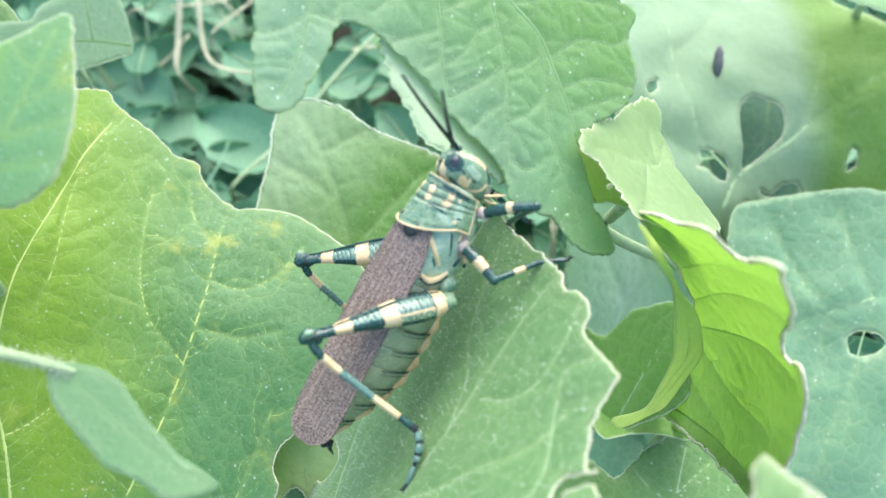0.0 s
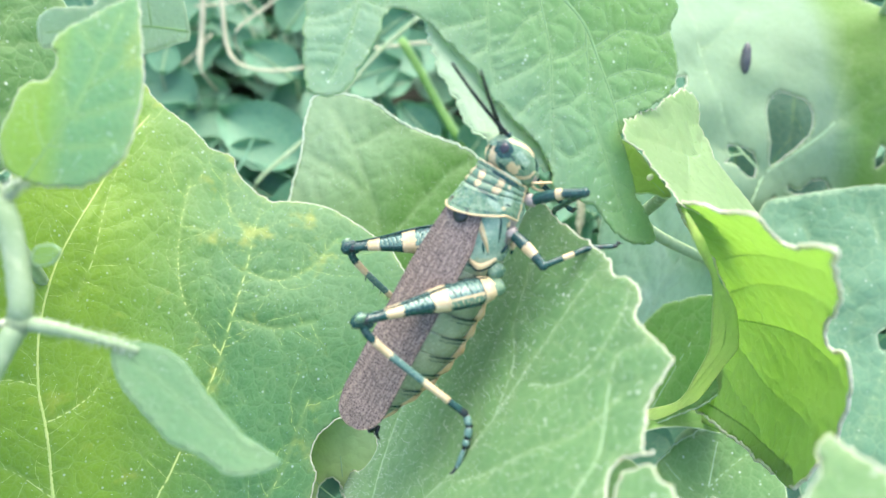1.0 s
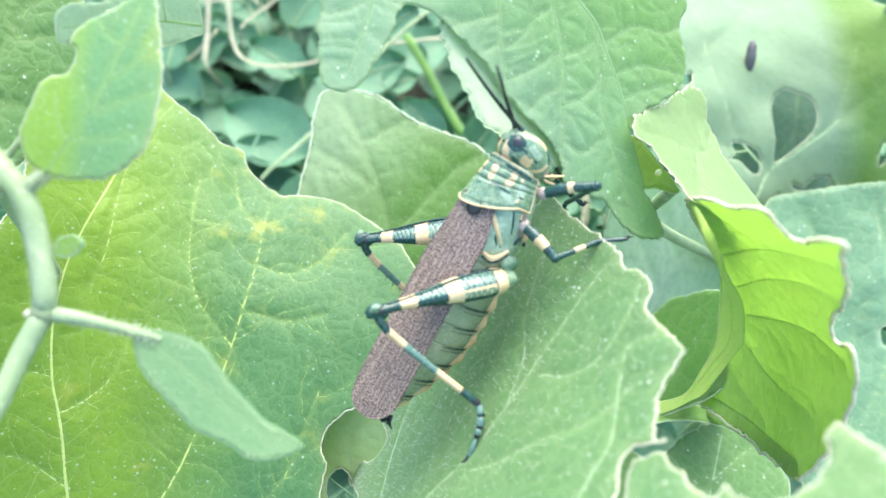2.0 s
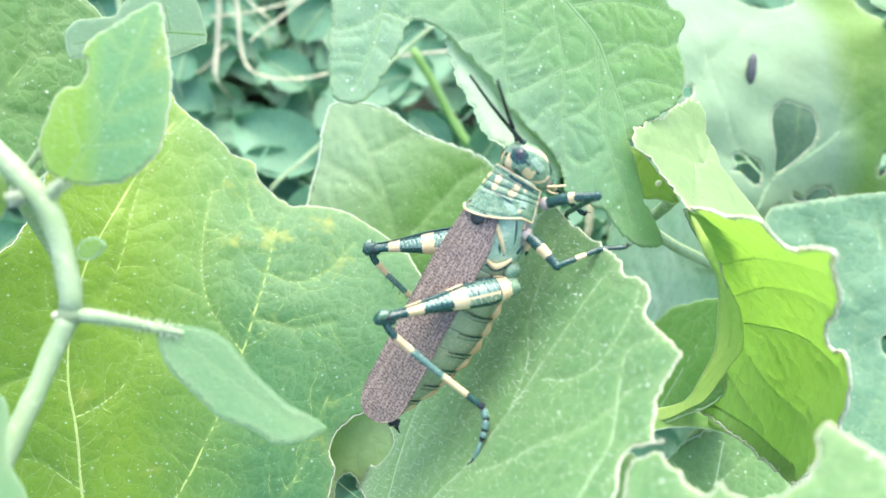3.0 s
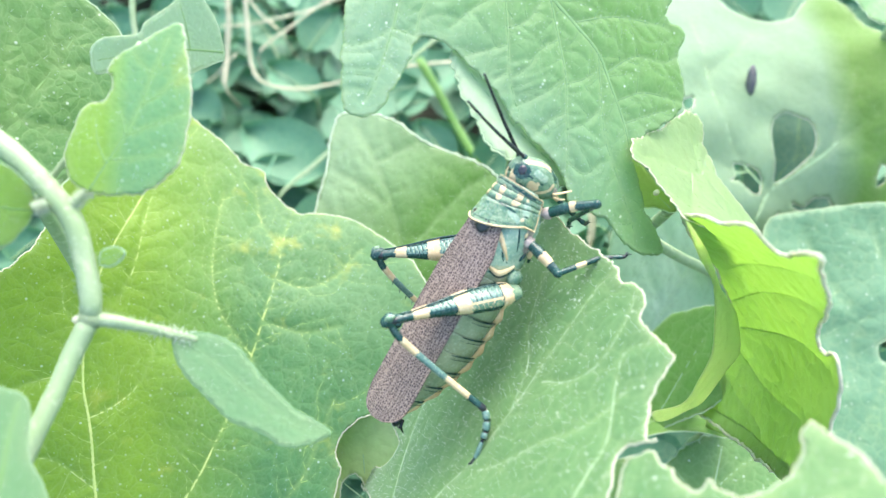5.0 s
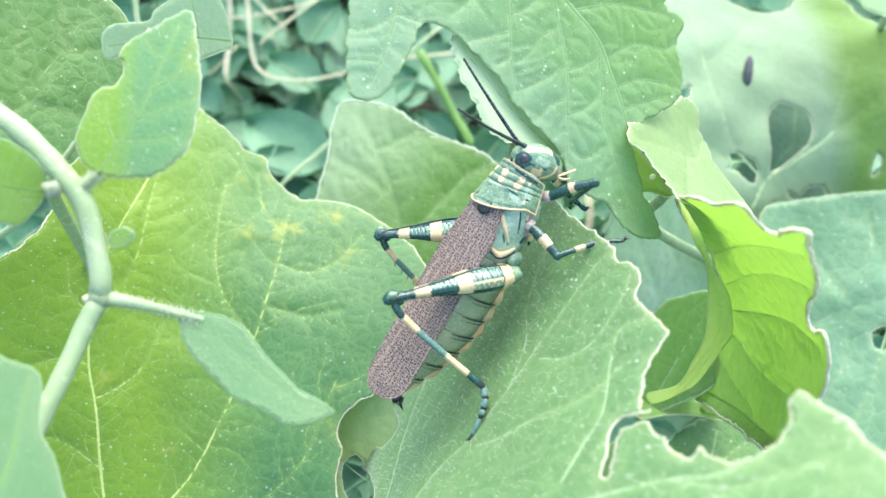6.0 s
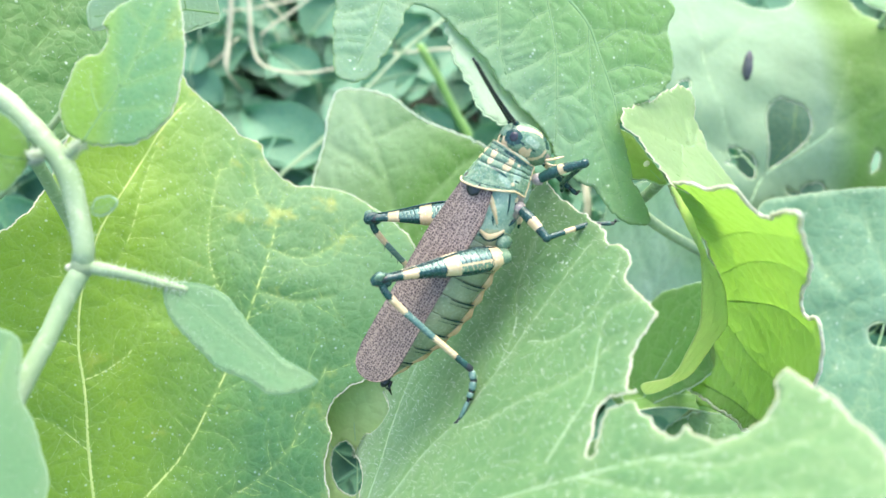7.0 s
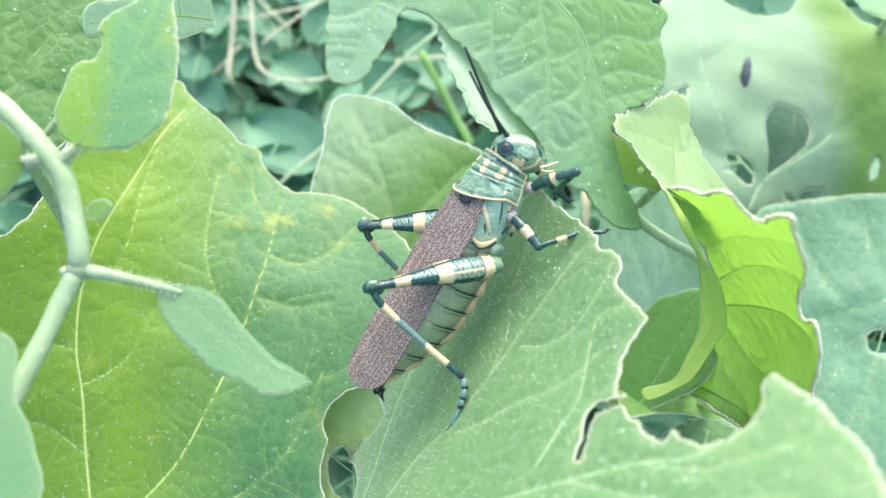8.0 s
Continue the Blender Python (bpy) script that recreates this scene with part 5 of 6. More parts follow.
def grasshopper():
    rng = np.random.default_rng(11)
    ob = new("grasshopper")
    ob.empty_display_size = 0.01
    ob.matrix_basis = HOPPER
    tagged(ob, "dark green and cream banded grasshopper with brown wings on a leaf", "grasshopper")
    # abdomen, ring by ring, with a pale ridge along the belly
    form = smooth_stations([(-1.0, 0.4, 5.2, 4.3), (-6, 0.1, 5.4, 4.2), (-12, 0.0, 5.5, 4.2), (-18, 0.1, 5.2, 4.0), (-24, 1.0, 3.9, 3.0), (-28, 1.9, 2.4, 2.1), (-31.5, 2.4, 1.0, 1.0)], -0.25)
    per = 13
    for k in range(0, len(form) - 2, per):
        rows = []
        for i, (x, zc, h, w) in enumerate(form[k:k + per + 1]):
            s = i / per
            swell = 1.03 - 0.05 * s + 0.02 * math.sin(math.pi * s)
            rows.append((x, zc, h * swell, w * swell))
        part("abdomen_ring", mesh_of("ring", *loft(rows, 36)), M_BELLY, ob)
        if k:
            x, zc, h, w = form[k]
            for back, thick, mat in ((0.0, 0.13, M_SHELL), (0.32, 0.1, M_BELLY), (0.62, 0.05, M_SHELL)):
                ring = [((x - back + 0.05 * math.sin(a * 5 + k)) * MM, w * (1.035 + 0.05 * max(0.0, math.sin((a / math.pi - 1.25) / 0.22 * math.pi))) * math.cos(a) * MM,
                         (zc + h * (1.035 + 0.05 * max(0.0, math.sin((a / math.pi - 1.25) / 0.22 * math.pi))) * math.sin(a)) * MM) for a in np.linspace(math.pi * 0.93, math.pi * (1.47 if back < 0.5 else 1.3), 22)]
                part("ring_seam", mesh_of("seam", *tube(ring, [thick * 0.5 * MM, thick * MM, thick * 0.7 * MM], 6)), mat, ob)
    ridge = []
    for x, zc, h, w in form[6::4]:
        a = math.pi * 1.36
        ridge.append((x * MM, w * 1.02 * math.cos(a) * MM, (zc + h * 1.02 * math.sin(a)) * MM))
    part("belly_ridge", mesh_of("ridge", *tube(spline(ridge, 0.0004), np.interp(np.linspace(0, 1, 90), (0, 0.25, 0.5, 0.75, 1), (0.6, 0.85, 0.85, 0.7, 0.35)) * (1 + 0.28 * np.sin(np.linspace(0, 1, 90) * 58)) * MM, 8)), M_ORANGE, ob, "orange-cream ridge along the belly")
    lump("tail_plate", (-31.6, -0.4, 1.4), (1.2, 0.9, 0.7), M_BLACK, ob)
    for y, z in ((-0.9, 0.8), (0.5, 1.0)):
        part("tail_hook", mesh_of("hook", *tube(np.array([(-31.2, y, z), (-32.4, y - 0.3, z - 0.2), (-33.2, y - 0.5, z - 1.2)]) * MM, [0.4 * MM, 0.3 * MM, 0.08 * MM], 7)), M_BLACK, ob)
    # thorax and its cream seams
    v, f = loft(smooth_stations([(10.4, 1.6, 2.6, 2.4), (8, 1.0, 4.4, 3.8), (4, 0.7, 5.2, 4.4), (0, 0.6, 5.4, 4.5), (-3.5, 0.6, 5.1, 4.2)], -0.2), 80)
    v = v * (1 + 0.012 * np.array([noise.noise(tuple(p / MM * 0.7)) for p in v]))[:, None]
    seams = [([(3.9, -2.6, 4.9), (2.4, -3.5, 3.8), (0.8, -4.2, 2.3), (-0.4, -4.4, 1.1)], 0.5, 1), ([(-2.5, -4.0, 3.0), (-2.8, -4.4, 1.4), (-1.9, -4.45, 0.1), (-0.8, -4.4, -0.8)], 0.52, 1),
             ([(4.6, -4.3, 1.8), (3.0, -4.5, 1.0), (1.4, -4.5, 0.3)], 0.2, 2), ([(0.4, -4.3, 2.6), (-0.8, -4.4, 1.6)], 0.18, 2), ([(5.0, -4.3, -0.6), (3.6, -4.4, -1.0), (2.4, -4.3, -1.6)], 0.9, 3),
             ([(4.6, -4.3, 0.2), (3.8, -4.45, 0.1)], 0.35, 1), ([(1.6, -4.4, -1.6), (0.2, -4.4, -1.2)], 0.3, 2), ([(2.2, -4.0, -2.6), (1.0, -3.6, -3.4)], 0.5, 1)]
    body = part("thorax", mesh_of("thorax", v, f, painted(v, f, [k for k in seams if k[2] == 3])), [M_FLANK, M_CREAM, M_SHELL, M_PURPLE], ob)
    for line, wide, slot in seams:
        if slot != 3:
            for side in (1, -1):
                path = spline([(x * MM, y * side * 0.99 * MM, z * MM) for x, y, z in line], 0.0002)
                part("thorax_seam", mesh_of("thorax_seam", *tube(path, [wide * 0.5 * MM, wide * 0.95 * MM, wide * 0.8 * MM, wide * 0.45 * MM], 8)), M_CREAM if slot == 1 else M_SHELL, body)
                if slot == 1:
                    edge = path + np.array((-wide * 0.9, 0.05 * side, -wide * 0.55)) * MM
                    part("thorax_seam", mesh_of("thorax_seam", *tube(edge, [wide * 0.4 * MM, wide * 0.62 * MM, wide * 0.4 * MM], 6)), M_SHELL, body)
    # collar plate over neck and thorax
    sides = 150
    verts, faces = [], []
    n = 112
    for layer, grow in ((0, 1.0), (1, 0.94)):
        for i in range(n):
            s = i / (n - 1)
            for j in range(sides):
                a = math.radians(-28 + 236 * j / (sides - 1))
                up = max(0.0, math.sin(a))
                x = (2.6 + 2.6 * (1 - up)) * (1 - s) + (10.4 - 0.5 * (1 - up)) * s
                h, w, zc = 5.7 - 1.3 * s, 4.75 - 1.25 * s, 1.6 - 0.1 * s
                fold = 1 - 0.035 * math.exp(-((s - 0.52) / 0.03) ** 2) - 0.035 * math.exp(-((s - 0.68) / 0.03) ** 2) - 0.03 * math.exp(-((s - 0.84) / 0.03) ** 2)
                keel = 0.3 * math.exp(-((math.degrees(a) - 90) / 7) ** 2)
                g = grow * fold * (1 + 0.012 * noise.noise((x * 1.4, a * 5, 0)))
                verts.append((x * MM, w * g * math.cos(a) * MM, (zc + (h * g + keel) * math.sin(a)) * MM))
    for layer in (0, 1):
        for i in range(n - 1):
            for j in range(sides - 1):
                q = [layer * n * sides + k for k in (i * sides + j, i * sides + j + 1, (i + 1) * sides + j + 1, (i + 1) * sides + j)]
                faces.append(tuple(q if layer else q[::-1]))
    def rim(path):
        return [(path[i], path[i + 1], path[i + 1] + n * sides, path[i] + n * sides) for i in range(len(path) - 1)]
    border = [j for j in range(sides)] + [i * sides + sides - 1 for i in range(1, n)] + [(n - 1) * sides + j for j in range(sides - 2, -1, -1)] + [i * sides for i in range(n - 2, -1, -1)]
    faces += rim(border)
    spots = [([(8.1, -4.0, 2.3), (7.0, -4.3, 2.0)], 0.75, 3), ([(6.2, -3.6, 4.4), (5.6, -4.3, 3.0)], 0.5, 3), ([(8.9, -1.2, 6.0), (8.2, -1.3, 6.1)], 0.5, 1), ([(7.5, -1.5, 6.2), (7.2, -1.5, 6.3)], 0.42, 1),
             ([(9.3, -3.2, 3.8), (8.8, -3.4, 3.9)], 0.5, 1), ([(8.2, -3.5, 4.1), (7.6, -3.5, 4.3)], 0.58, 1), ([(8.9, -3.9, 2.6)], 0.34, 1), ([(6.0, -4.6, 2.4)], 0.32, 1),
             ([(9.7, -2.2, 5.2), (9.5, -3.4, 3.2), (9.5, -3.7, 1.2)], 0.2, 2), ([(8.0, -2.4, 5.6), (7.7, -4.1, 3.2), (7.6, -4.4, 1.4)], 0.13, 2), ([(6.7, -2.0, 6.0), (6.5, -4.2, 3.4), (6.7, -4.5, 1.2)], 0.18, 2)]
    collar = part("pronotum", mesh_of("pronotum", verts, faces, painted(verts, faces, spots)), [M_SHELL_MID, M_CREAM, M_SHELL, M_FLANK], ob, "green ridged neck shield with cream spots")
    rear = [verts[j] for j in range(sides)]
    part("pronotum_rim", mesh_of("rim", *tube(spline(rear, 0.0004), [0.15 * MM], 7)), M_CREAM, collar, "cream rear edge")
    for s, thick in ((0.1, 0.06), (0.52, 0.08), (0.68, 0.12), (0.84, 0.1), (0.95, 0.12)):
        row = [verts[round(s * (n - 1)) * sides + j] for j in range(4, sides - 4, 3)]
        part("pronotum_groove", mesh_of("groove", *tube(row, [0.03 * MM, thick * MM, thick * 0.8 * MM, 0.03 * MM], 6)), M_SHELL, collar)
    low = [verts[i * sides + sides - 1] for i in range(n)]
    part("pronotum_rim", mesh_of("rim", *tube(spline(low, 0.0004), [0.13 * MM], 7)), M_CREAM, collar)
    front = [verts[(n - 1) * sides + j] for j in range(sides)]
    part("pronotum_rim", mesh_of("rim", *tube(spline(front, 0.0004), [0.08 * MM], 7)), M_CREAM, collar)
    # leathery fore wings folded like a roof
    for side in (-1, 1):
        verts, faces = [], []
        m, k = 46, 16
        for layer, drop in ((0, 0.0), (1, 0.16)):
            for i in range(m):
                s = math.sin(math.pi / 2 * i / (m - 1)) ** 1.2
                x = 4.2 - 36.4 * s
                tip = max(0.0, (s - 0.84) / 0.16)
                narrow = math.sqrt(max(0.0, 1 - tip ** 3.0))
                wide = min(1.0, 0.74 + 1.8 * s) * (1.0 - 0.06 * s)
                roof = 7.15 - 0.05 * s - 0.5 * s * s
                for j in range(k):
                    c = j / (k - 1)
                    u = 0.45 + (c - 0.45) * max(narrow, 0.03)
                    lap = -0.9 - 1.4 * min(1.0, s * 3.5) - 1.1 * s
                    y = lap + (4.65 * wide - lap) * u if side < 0 else 0.35 + 4.2 * wide * min(1.0, 0.55 + 1.6 * s) * u
                    z = roof - 0.45 * u - (2.9 * wide) * u ** 1.9
                    z += (0.06 * noise.noise((x * 0.35, u * 5, side))) - drop
                    verts.append((x * MM, side * y * MM, (z if side < 0 else z - 0.65) * MM))
        for layer in (0, 1):
            for i in range(m - 1):
                for j in range(k - 1):
                    q = [layer * m * k + t for t in (i * k + j, i * k + j + 1, (i + 1) * k + j + 1, (i + 1) * k + j)]
                    faces.append(tuple(q if (layer == 0) == (side < 0) else q[::-1]))
        border = [j for j in range(k)] + [i * k + k - 1 for i in range(1, m)] + [(m - 1) * k + j for j in range(k - 2, -1, -1)] + [i * k for i in range(m - 2, 0, -1)]
        faces += [(border[a], border[(a + 1) % len(border)], border[(a + 1) % len(border)] + m * k, border[a] + m * k) for a in range(len(border))]
        wing = part("fore_wing", mesh_of("fore_wing", verts, faces), M_WING, ob, "brown leathery wing with fine netted veins")
        for c in (k - 1,):
            line = [np.array(verts[i * k + c]) + (0, 0, 0.00003) for i in range(1, m - 3)]
            part("wing_vein", mesh_of("wing_vein", *tube(line, [0.14 * MM, 0.1 * MM, 0.05 * MM], 6)), M_WING, wing)
    lump("wing_hinge", (2.9, -1.6, 6.35), (1.5, 1.3, 0.45), M_BLACK, ob, (20, 0, 0), 0.2)
    # head, hinged at the neck
    o = NECK / MM + HEAD_SET
    head_rows = [(6.6, 12.9, 0.5, 0.5), (6.35, 13.0, 1.5, 1.3), (5.4, 13.05, 2.5, 2.15), (4.0, 13.0, 2.8, 2.6), (2.2, 12.95, 3.0, 2.7), (0.4, 12.65, 2.95, 2.45), (-1.2, 12.3, 2.5, 2.1), (-2.6, 12.1, 1.7, 1.4), (-3.2, 12.1, 0.6, 0.7)]
    fine = spline(head_rows, 0.07)
    sides = 130
    verts = [((xc + rx * math.cos(a) * (1.0 if math.cos(a) > 0 else 0.9) - o.x) * MM, 0.93 * w * math.sin(a) * MM, (z - o.z) * MM) for z, xc, rx, w in fine for a in np.linspace(0, 2 * math.pi, sides, endpoint=False)]
    faces = [(i * sides + j, (i + 1) * sides + j, (i + 1) * sides + (j + 1) % sides, i * sides + (j + 1) % sides) for i in range(len(fine) - 1) for j in range(sides)]
    faces += [tuple(reversed(range(sides))), tuple((len(fine) - 1) * sides + j for j in range(sides))]
    bands = [([(13.9, -2.3, 3.2), (13.5, -2.5, 1.4)], 0.6, 4), ([(12.9, -0.8, 6.6), (12.0, -0.9, 6.3), (11.3, -0.9, 5.8), (10.7, -1.2, 4.9)], 0.55, 1),
             ([(15.2, -1.4, 4.9), (15.4, -1.5, 3.4), (15.4, -1.5, 1.6), (15.0, -1.4, 0.2)], 0.42, 1), ([(12.0, -2.4, 3.6), (11.6, -2.4, 2.6)], 0.68, 1), ([(12.4, -2.5, 2.5)], 0.4, 1),
             ([(10.9, -1.9, 1.6), (11.3, -2.3, 0.3), (12.0, -2.4, -0.4), (12.8, -2.3, -0.8)], 0.42, 1), ([(13.3, -2.4, 4.6), (12.9, -2.7, 3.2), (12.5, -2.6, 1.4)], 0.2, 2),
             ([(13.7, -1.8, 5.7)], 1.3, 2), ([(11.6, -1.8, 5.2), (11.0, -2.0, 3.4), (10.6, -1.8, 2.2)], 0.22, 2), ([(14.7, -1.2, -0.4), (13.7, -1.8, -1.4)], 0.6, 2), ([(12.2, -2.1, -1.7), (11.8, -1.6, -2.6)], 0.5, 3)]
    head = part("head", mesh_of("head", verts, faces, painted(verts, faces, bands, o)), [M_SHELL_MID, M_CREAM, M_SHELL, M_PURPLE, M_FLANK], ob, "green head with cream bands")
    head.matrix_basis = Matrix.Translation(NECK)

    def on_head(name, centre, size, mat, turn=(0, 0, 0), rough=0.08, label=""):
        c = Vector(centre) - o
        return lump(name, c, size, mat, head, turn, rough, label)

    def strip(name, pts, radii, mat, label=""):
        path = spline([np.array(p) - np.array(o) for p in pts], 0.25)
        return part(name, mesh_of(name, *tube(path * MM, np.array(radii) * MM, 8, 0.6)), mat, head, label)

    for y in (-1, 1):
        on_head("eye", (13.6, 1.42 * y, 5.4), (0.98, 0.62, 0.78), M_EYE, (30 * y, 0, 0), 0.0, "glossy dark oval eye")
        strip("palp", [(11.4, 1.6 * y, -1.6), (11.9, 2.0 * y, -2.6), (12.4, 2.2 * y, -3.6), (12.8, 2.3 * y, -4.4)], (0.28, 0.3, 0.3, 0.24), M_CREAM, "pale jointed palp")
        strip("palp", [(11.0, 1.2 * y, -2.2), (10.9, 1.6 * y, -3.2), (11.2, 1.8 * y, -4.2)], (0.28, 0.3, 0.2), M_CREAM)
    on_head("jaw", (12.4, 0, -2.2), (1.2, 1.3, 1.2), M_BLACK, (0, 0, 0), 0.15)
    on_head("upper_lip", (13.4, 0, -1.3), (0.9, 1.3, 1.1), M_SHELL, (0, 20, 0), 0.1)
    antennae = []
    for root, rest in zip(ANTENNA_ROOTS, ANTENNA_REST):
        sag = rest.cross(Vector((0.2, -0.8, 0.5))).normalized()
        count = 22
        sides = 9
        reach = 15.0 if root is ANTENNA_ROOTS[0] else 15.5
        path = [np.array(rest * (reach * k / 66) + sag * (1.6 * (k / 66) ** 2 - 1.2 * (k / 66)) * (0.6 if root is ANTENNA_ROOTS[0] else 0.25)) for k in range(67)]
        radii = [(0.34 - 0.16 * k / 66) * (0.78 if k % 3 == 0 else 1.06) for k in range(67)]
        ant = part("antenna", mesh_of("antenna", *tube(np.array(path) * MM, np.array(radii) * MM, sides)), M_BLACK, head, "thin black jointed feeler")
        ant.matrix_basis = Matrix.Translation(root - NECK)
        antennae.append(ant)
        on_head("antenna_socket", root / MM + HEAD_SET, (0.5, 0.5, 0.5), M_SHELL)
    # hind legs: thick banded thigh, spined shin, jointed foot
    mats = [M_SHELL, M_CREAM, M_SHELL_MID, M_BLACK, M_FLANK, M_PANEL]

    def hind(hip, knee, ankle, foot, spine_side, side):
        hip, knee, ankle = np.array(hip), np.array(knee), np.array(ankle)
        girth = (1.5, 2.55, 2.85, 2.6, 2.1, 1.6, 1.2, 0.9, 0.95)
        thigh = limb("hind_thigh", [hip, hip + (knee - hip) * 0.3 + np.array((0, 0, 0.4)), hip + (knee - hip) * 0.7 + np.array((0, 0, 0.2)), knee], girth,
                     [(0.0, 0.08, 2), (0.08, 0.17, 1), (0.41, 0.52, 1), (0.72, 0.83, 1), (0.95, 1.0, 3)], ob, mats, 0.72, "dark green hind thigh with cream bands", True, 0.1)
        for dz in (1.0, -1.0):
            ks = np.linspace(0.10, 0.92, 24)
            reach = np.interp(ks, np.linspace(0, 1, 9), np.array(girth) * 0.66)
            axis = (knee - hip) / np.linalg.norm(knee - hip)
            rise = np.cross(axis, np.array((0, 1.0, 0)))
            rise /= np.linalg.norm(rise)
            keel = [hip + (knee - hip) * q + rise * dz * r * 1.18 + np.array((0, -0.25 * side, 0.4 * math.sin(math.pi * q))) for q, r in zip(ks, reach)]
            part("thigh_keel", mesh_of("keel", *tube(np.array(keel) * MM, [0.1 * MM, 0.16 * MM, 0.08 * MM], 6)), M_SHELL, thigh)
        lump("knee", knee, (1.45, 0.9, 1.05), M_SHELL, thigh, (0, 45, 0), 0.25)
        lump("knee", knee + np.array((0.5, -0.55 * side, 0.5)), (0.8, 0.5, 0.55), M_SHELL_MID, thigh, (0, 45, 0), 0.3)
        lump("knee", knee + (ankle - knee) * 0.04 + np.array((0.3, 0, -0.5)), (0.7, 0.6, 0.8), M_SHELL, thigh, (0, 10, 0), 0.1)
        bow = (knee + ankle) / 2 + np.array((-0.6, 0.4, 0.3))
        shin_line = [knee, knee + (ankle - knee) * 0.1 + np.array((-0.9, 0, -0.2)), bow, ankle]
        limb("hind_shin", shin_line, (0.62, 0.55, 0.52, 0.5, 0.5, 0.55), [(0.17, 0.33, 1), (0.33, 0.62, 5), (0.62, 0.84, 1), (0.95, 1.0, 3)], thigh, mats, 1.0, "slim shin with cream bands")
        spines("shin_spines", shin_line, 7, 1.2, spine_side, thigh)
        if foot:
            way = dense(spline([ankle] + foot, 0.2), 0.1)
            n = len(way)
            for a, b, thick in ((0.0, 0.24, 0.62), (0.2, 0.42, 0.66), (0.4, 0.56, 0.6), (0.54, 0.98, 0.44)):
                piece = way[int(a * n):max(int(a * n) + 4, int(b * n))]
                limb("foot_joint", [piece[0], piece[len(piece) // 2], piece[-1]], (thick * 0.6, thick, thick * 1.05, thick * 0.95, thick * 0.7), [(0.0, 0.12, 3), (0.12, 0.8, 5), (0.9, 1.0, 3)], thigh, mats, 0.8)
                lump("foot_pad", piece[-3] + np.array((0.0, 0.1 * side, -0.4)), (0.42, 0.4, 0.36), M_BLACK, thigh, (0, 0, 0), 0.2, detail=2)
            end = np.array(foot[-1])
            for d in ((-0.6, 0.5, 0.1), (-0.6, -0.5, 0.1)):
                part("claw", mesh_of("claw", *tube(np.array([end, end + np.array(d), end + np.array(d) * 1.5 + (0, 0, -0.4)]) * MM, [0.2 * MM, 0.14 * MM, 0.03 * MM], 6)), M_BLACK, thigh)
            lump("foot_pad", end, (0.5, 0.45, 0.35), M_BLACK, thigh, detail=2)
        return thigh

    hind((-3.9, -5.6, -2.9), (-15.8, -2.8, 13.6), (-21.0, -12.4, -2.4), [(-22.5, -13.5, -3.1), (-25.7, -14.5, -3.3), (-28.6, -14.7, -3.5)], (-0.55, -0.5, -0.55), 1)
    hind((-1.2, 5.2, -1.5), (-10.6, 13.6, 10.5), (-16.5, 9.8, -3.5), [(-18.5, 9.6, -5.0), (-21, 9.4, -5.6)], (-0.9, 0.0, 0.2), -1)
    lump("hip", (-2.5, -4.4, -1.9), (1.5, 1.1, 1.3), M_SHELL_MID, ob, (0, 30, 0), 0.1)

    # middle and front legs
    def leg(name, coxa, knee, ankle, foot, thigh_bands, shin_bands, thick=0.75):
        coxa, knee, ankle, foot = (np.array(p, float) for p in (coxa, knee, ankle, foot))
        lump(name + "_hip", coxa, (1.0, 0.9, 1.1), M_PURPLE, ob, (0, 0, 30), 0.18)
        th = limb(name + "_thigh", [coxa, (coxa + knee) / 2 + np.array((0.2, 0, 0.3)), knee], (thick, thick * 1.2, thick, thick * 0.85), thigh_bands, ob, mats)
        lump("knee", knee, (0.75, 0.7, 0.75), M_SHELL, th, rough=0.1, detail=2)
        limb(name + "_shin", [knee, (knee + ankle) / 2 + np.array((0, -0.2, 0.2)), ankle], (0.5, 0.42, 0.42), shin_bands, th, mats)
        limb(name + "_foot", [ankle, (ankle + foot) / 2 + np.array((0, 0, 0.15)), foot], (0.42, 0.5, 0.34, 0.48, 0.3), [(0.4, 0.5, 3), (0.85, 1.0, 3)], th, mats, 0.8)
        for d in ((0.5, -0.4, 0.2), (0.6, 0.3, -0.1)):
            part("claw", mesh_of("claw", *tube(np.array([foot, foot + np.array(d), foot + np.array(d) * 1.5 + (0, -0.2, -0.4)]) * MM, [0.16 * MM, 0.12 * MM, 0.03 * MM], 6)), M_BLACK, th)
        return th

    leg("middle", (3.4, -4.3, -1.2), (1.6, -9.8, -4.2), (6.4, -10.8, -9.0), (8.6, -12.4, -12.2), [(0.45, 0.72, 1)], [(0.42, 0.66, 1)])
    fore = leg("front", (8.6, -3.4, -2.2), (13.0, -9.4, -4.8), (9.0, -0.6, -9.8), (7.6, 1.4, -12.2), [(0.50, 0.62, 1)], [])
    leg("middle", (3.0, 4.0, -1.5), (2.0, 8.5, -4.0), (6.5, 8.0, -9.5), (8.5, 8.5, -11.5), [(0.45, 0.72, 1)], [(0.42, 0.66, 1)])
    leg("front", (8.6, 3.2, -2.2), (12.0, 5.0, -6.8), (10.5, 1.5, -11.6), (10.0, 0.0, -14.0), [(0.50, 0.62, 1)], [(0.3, 0.45, 1)])
    return ob, head, antennae, fore


hopper, hopper_head, hopper_antennae, hopper_fore = grasshopper()


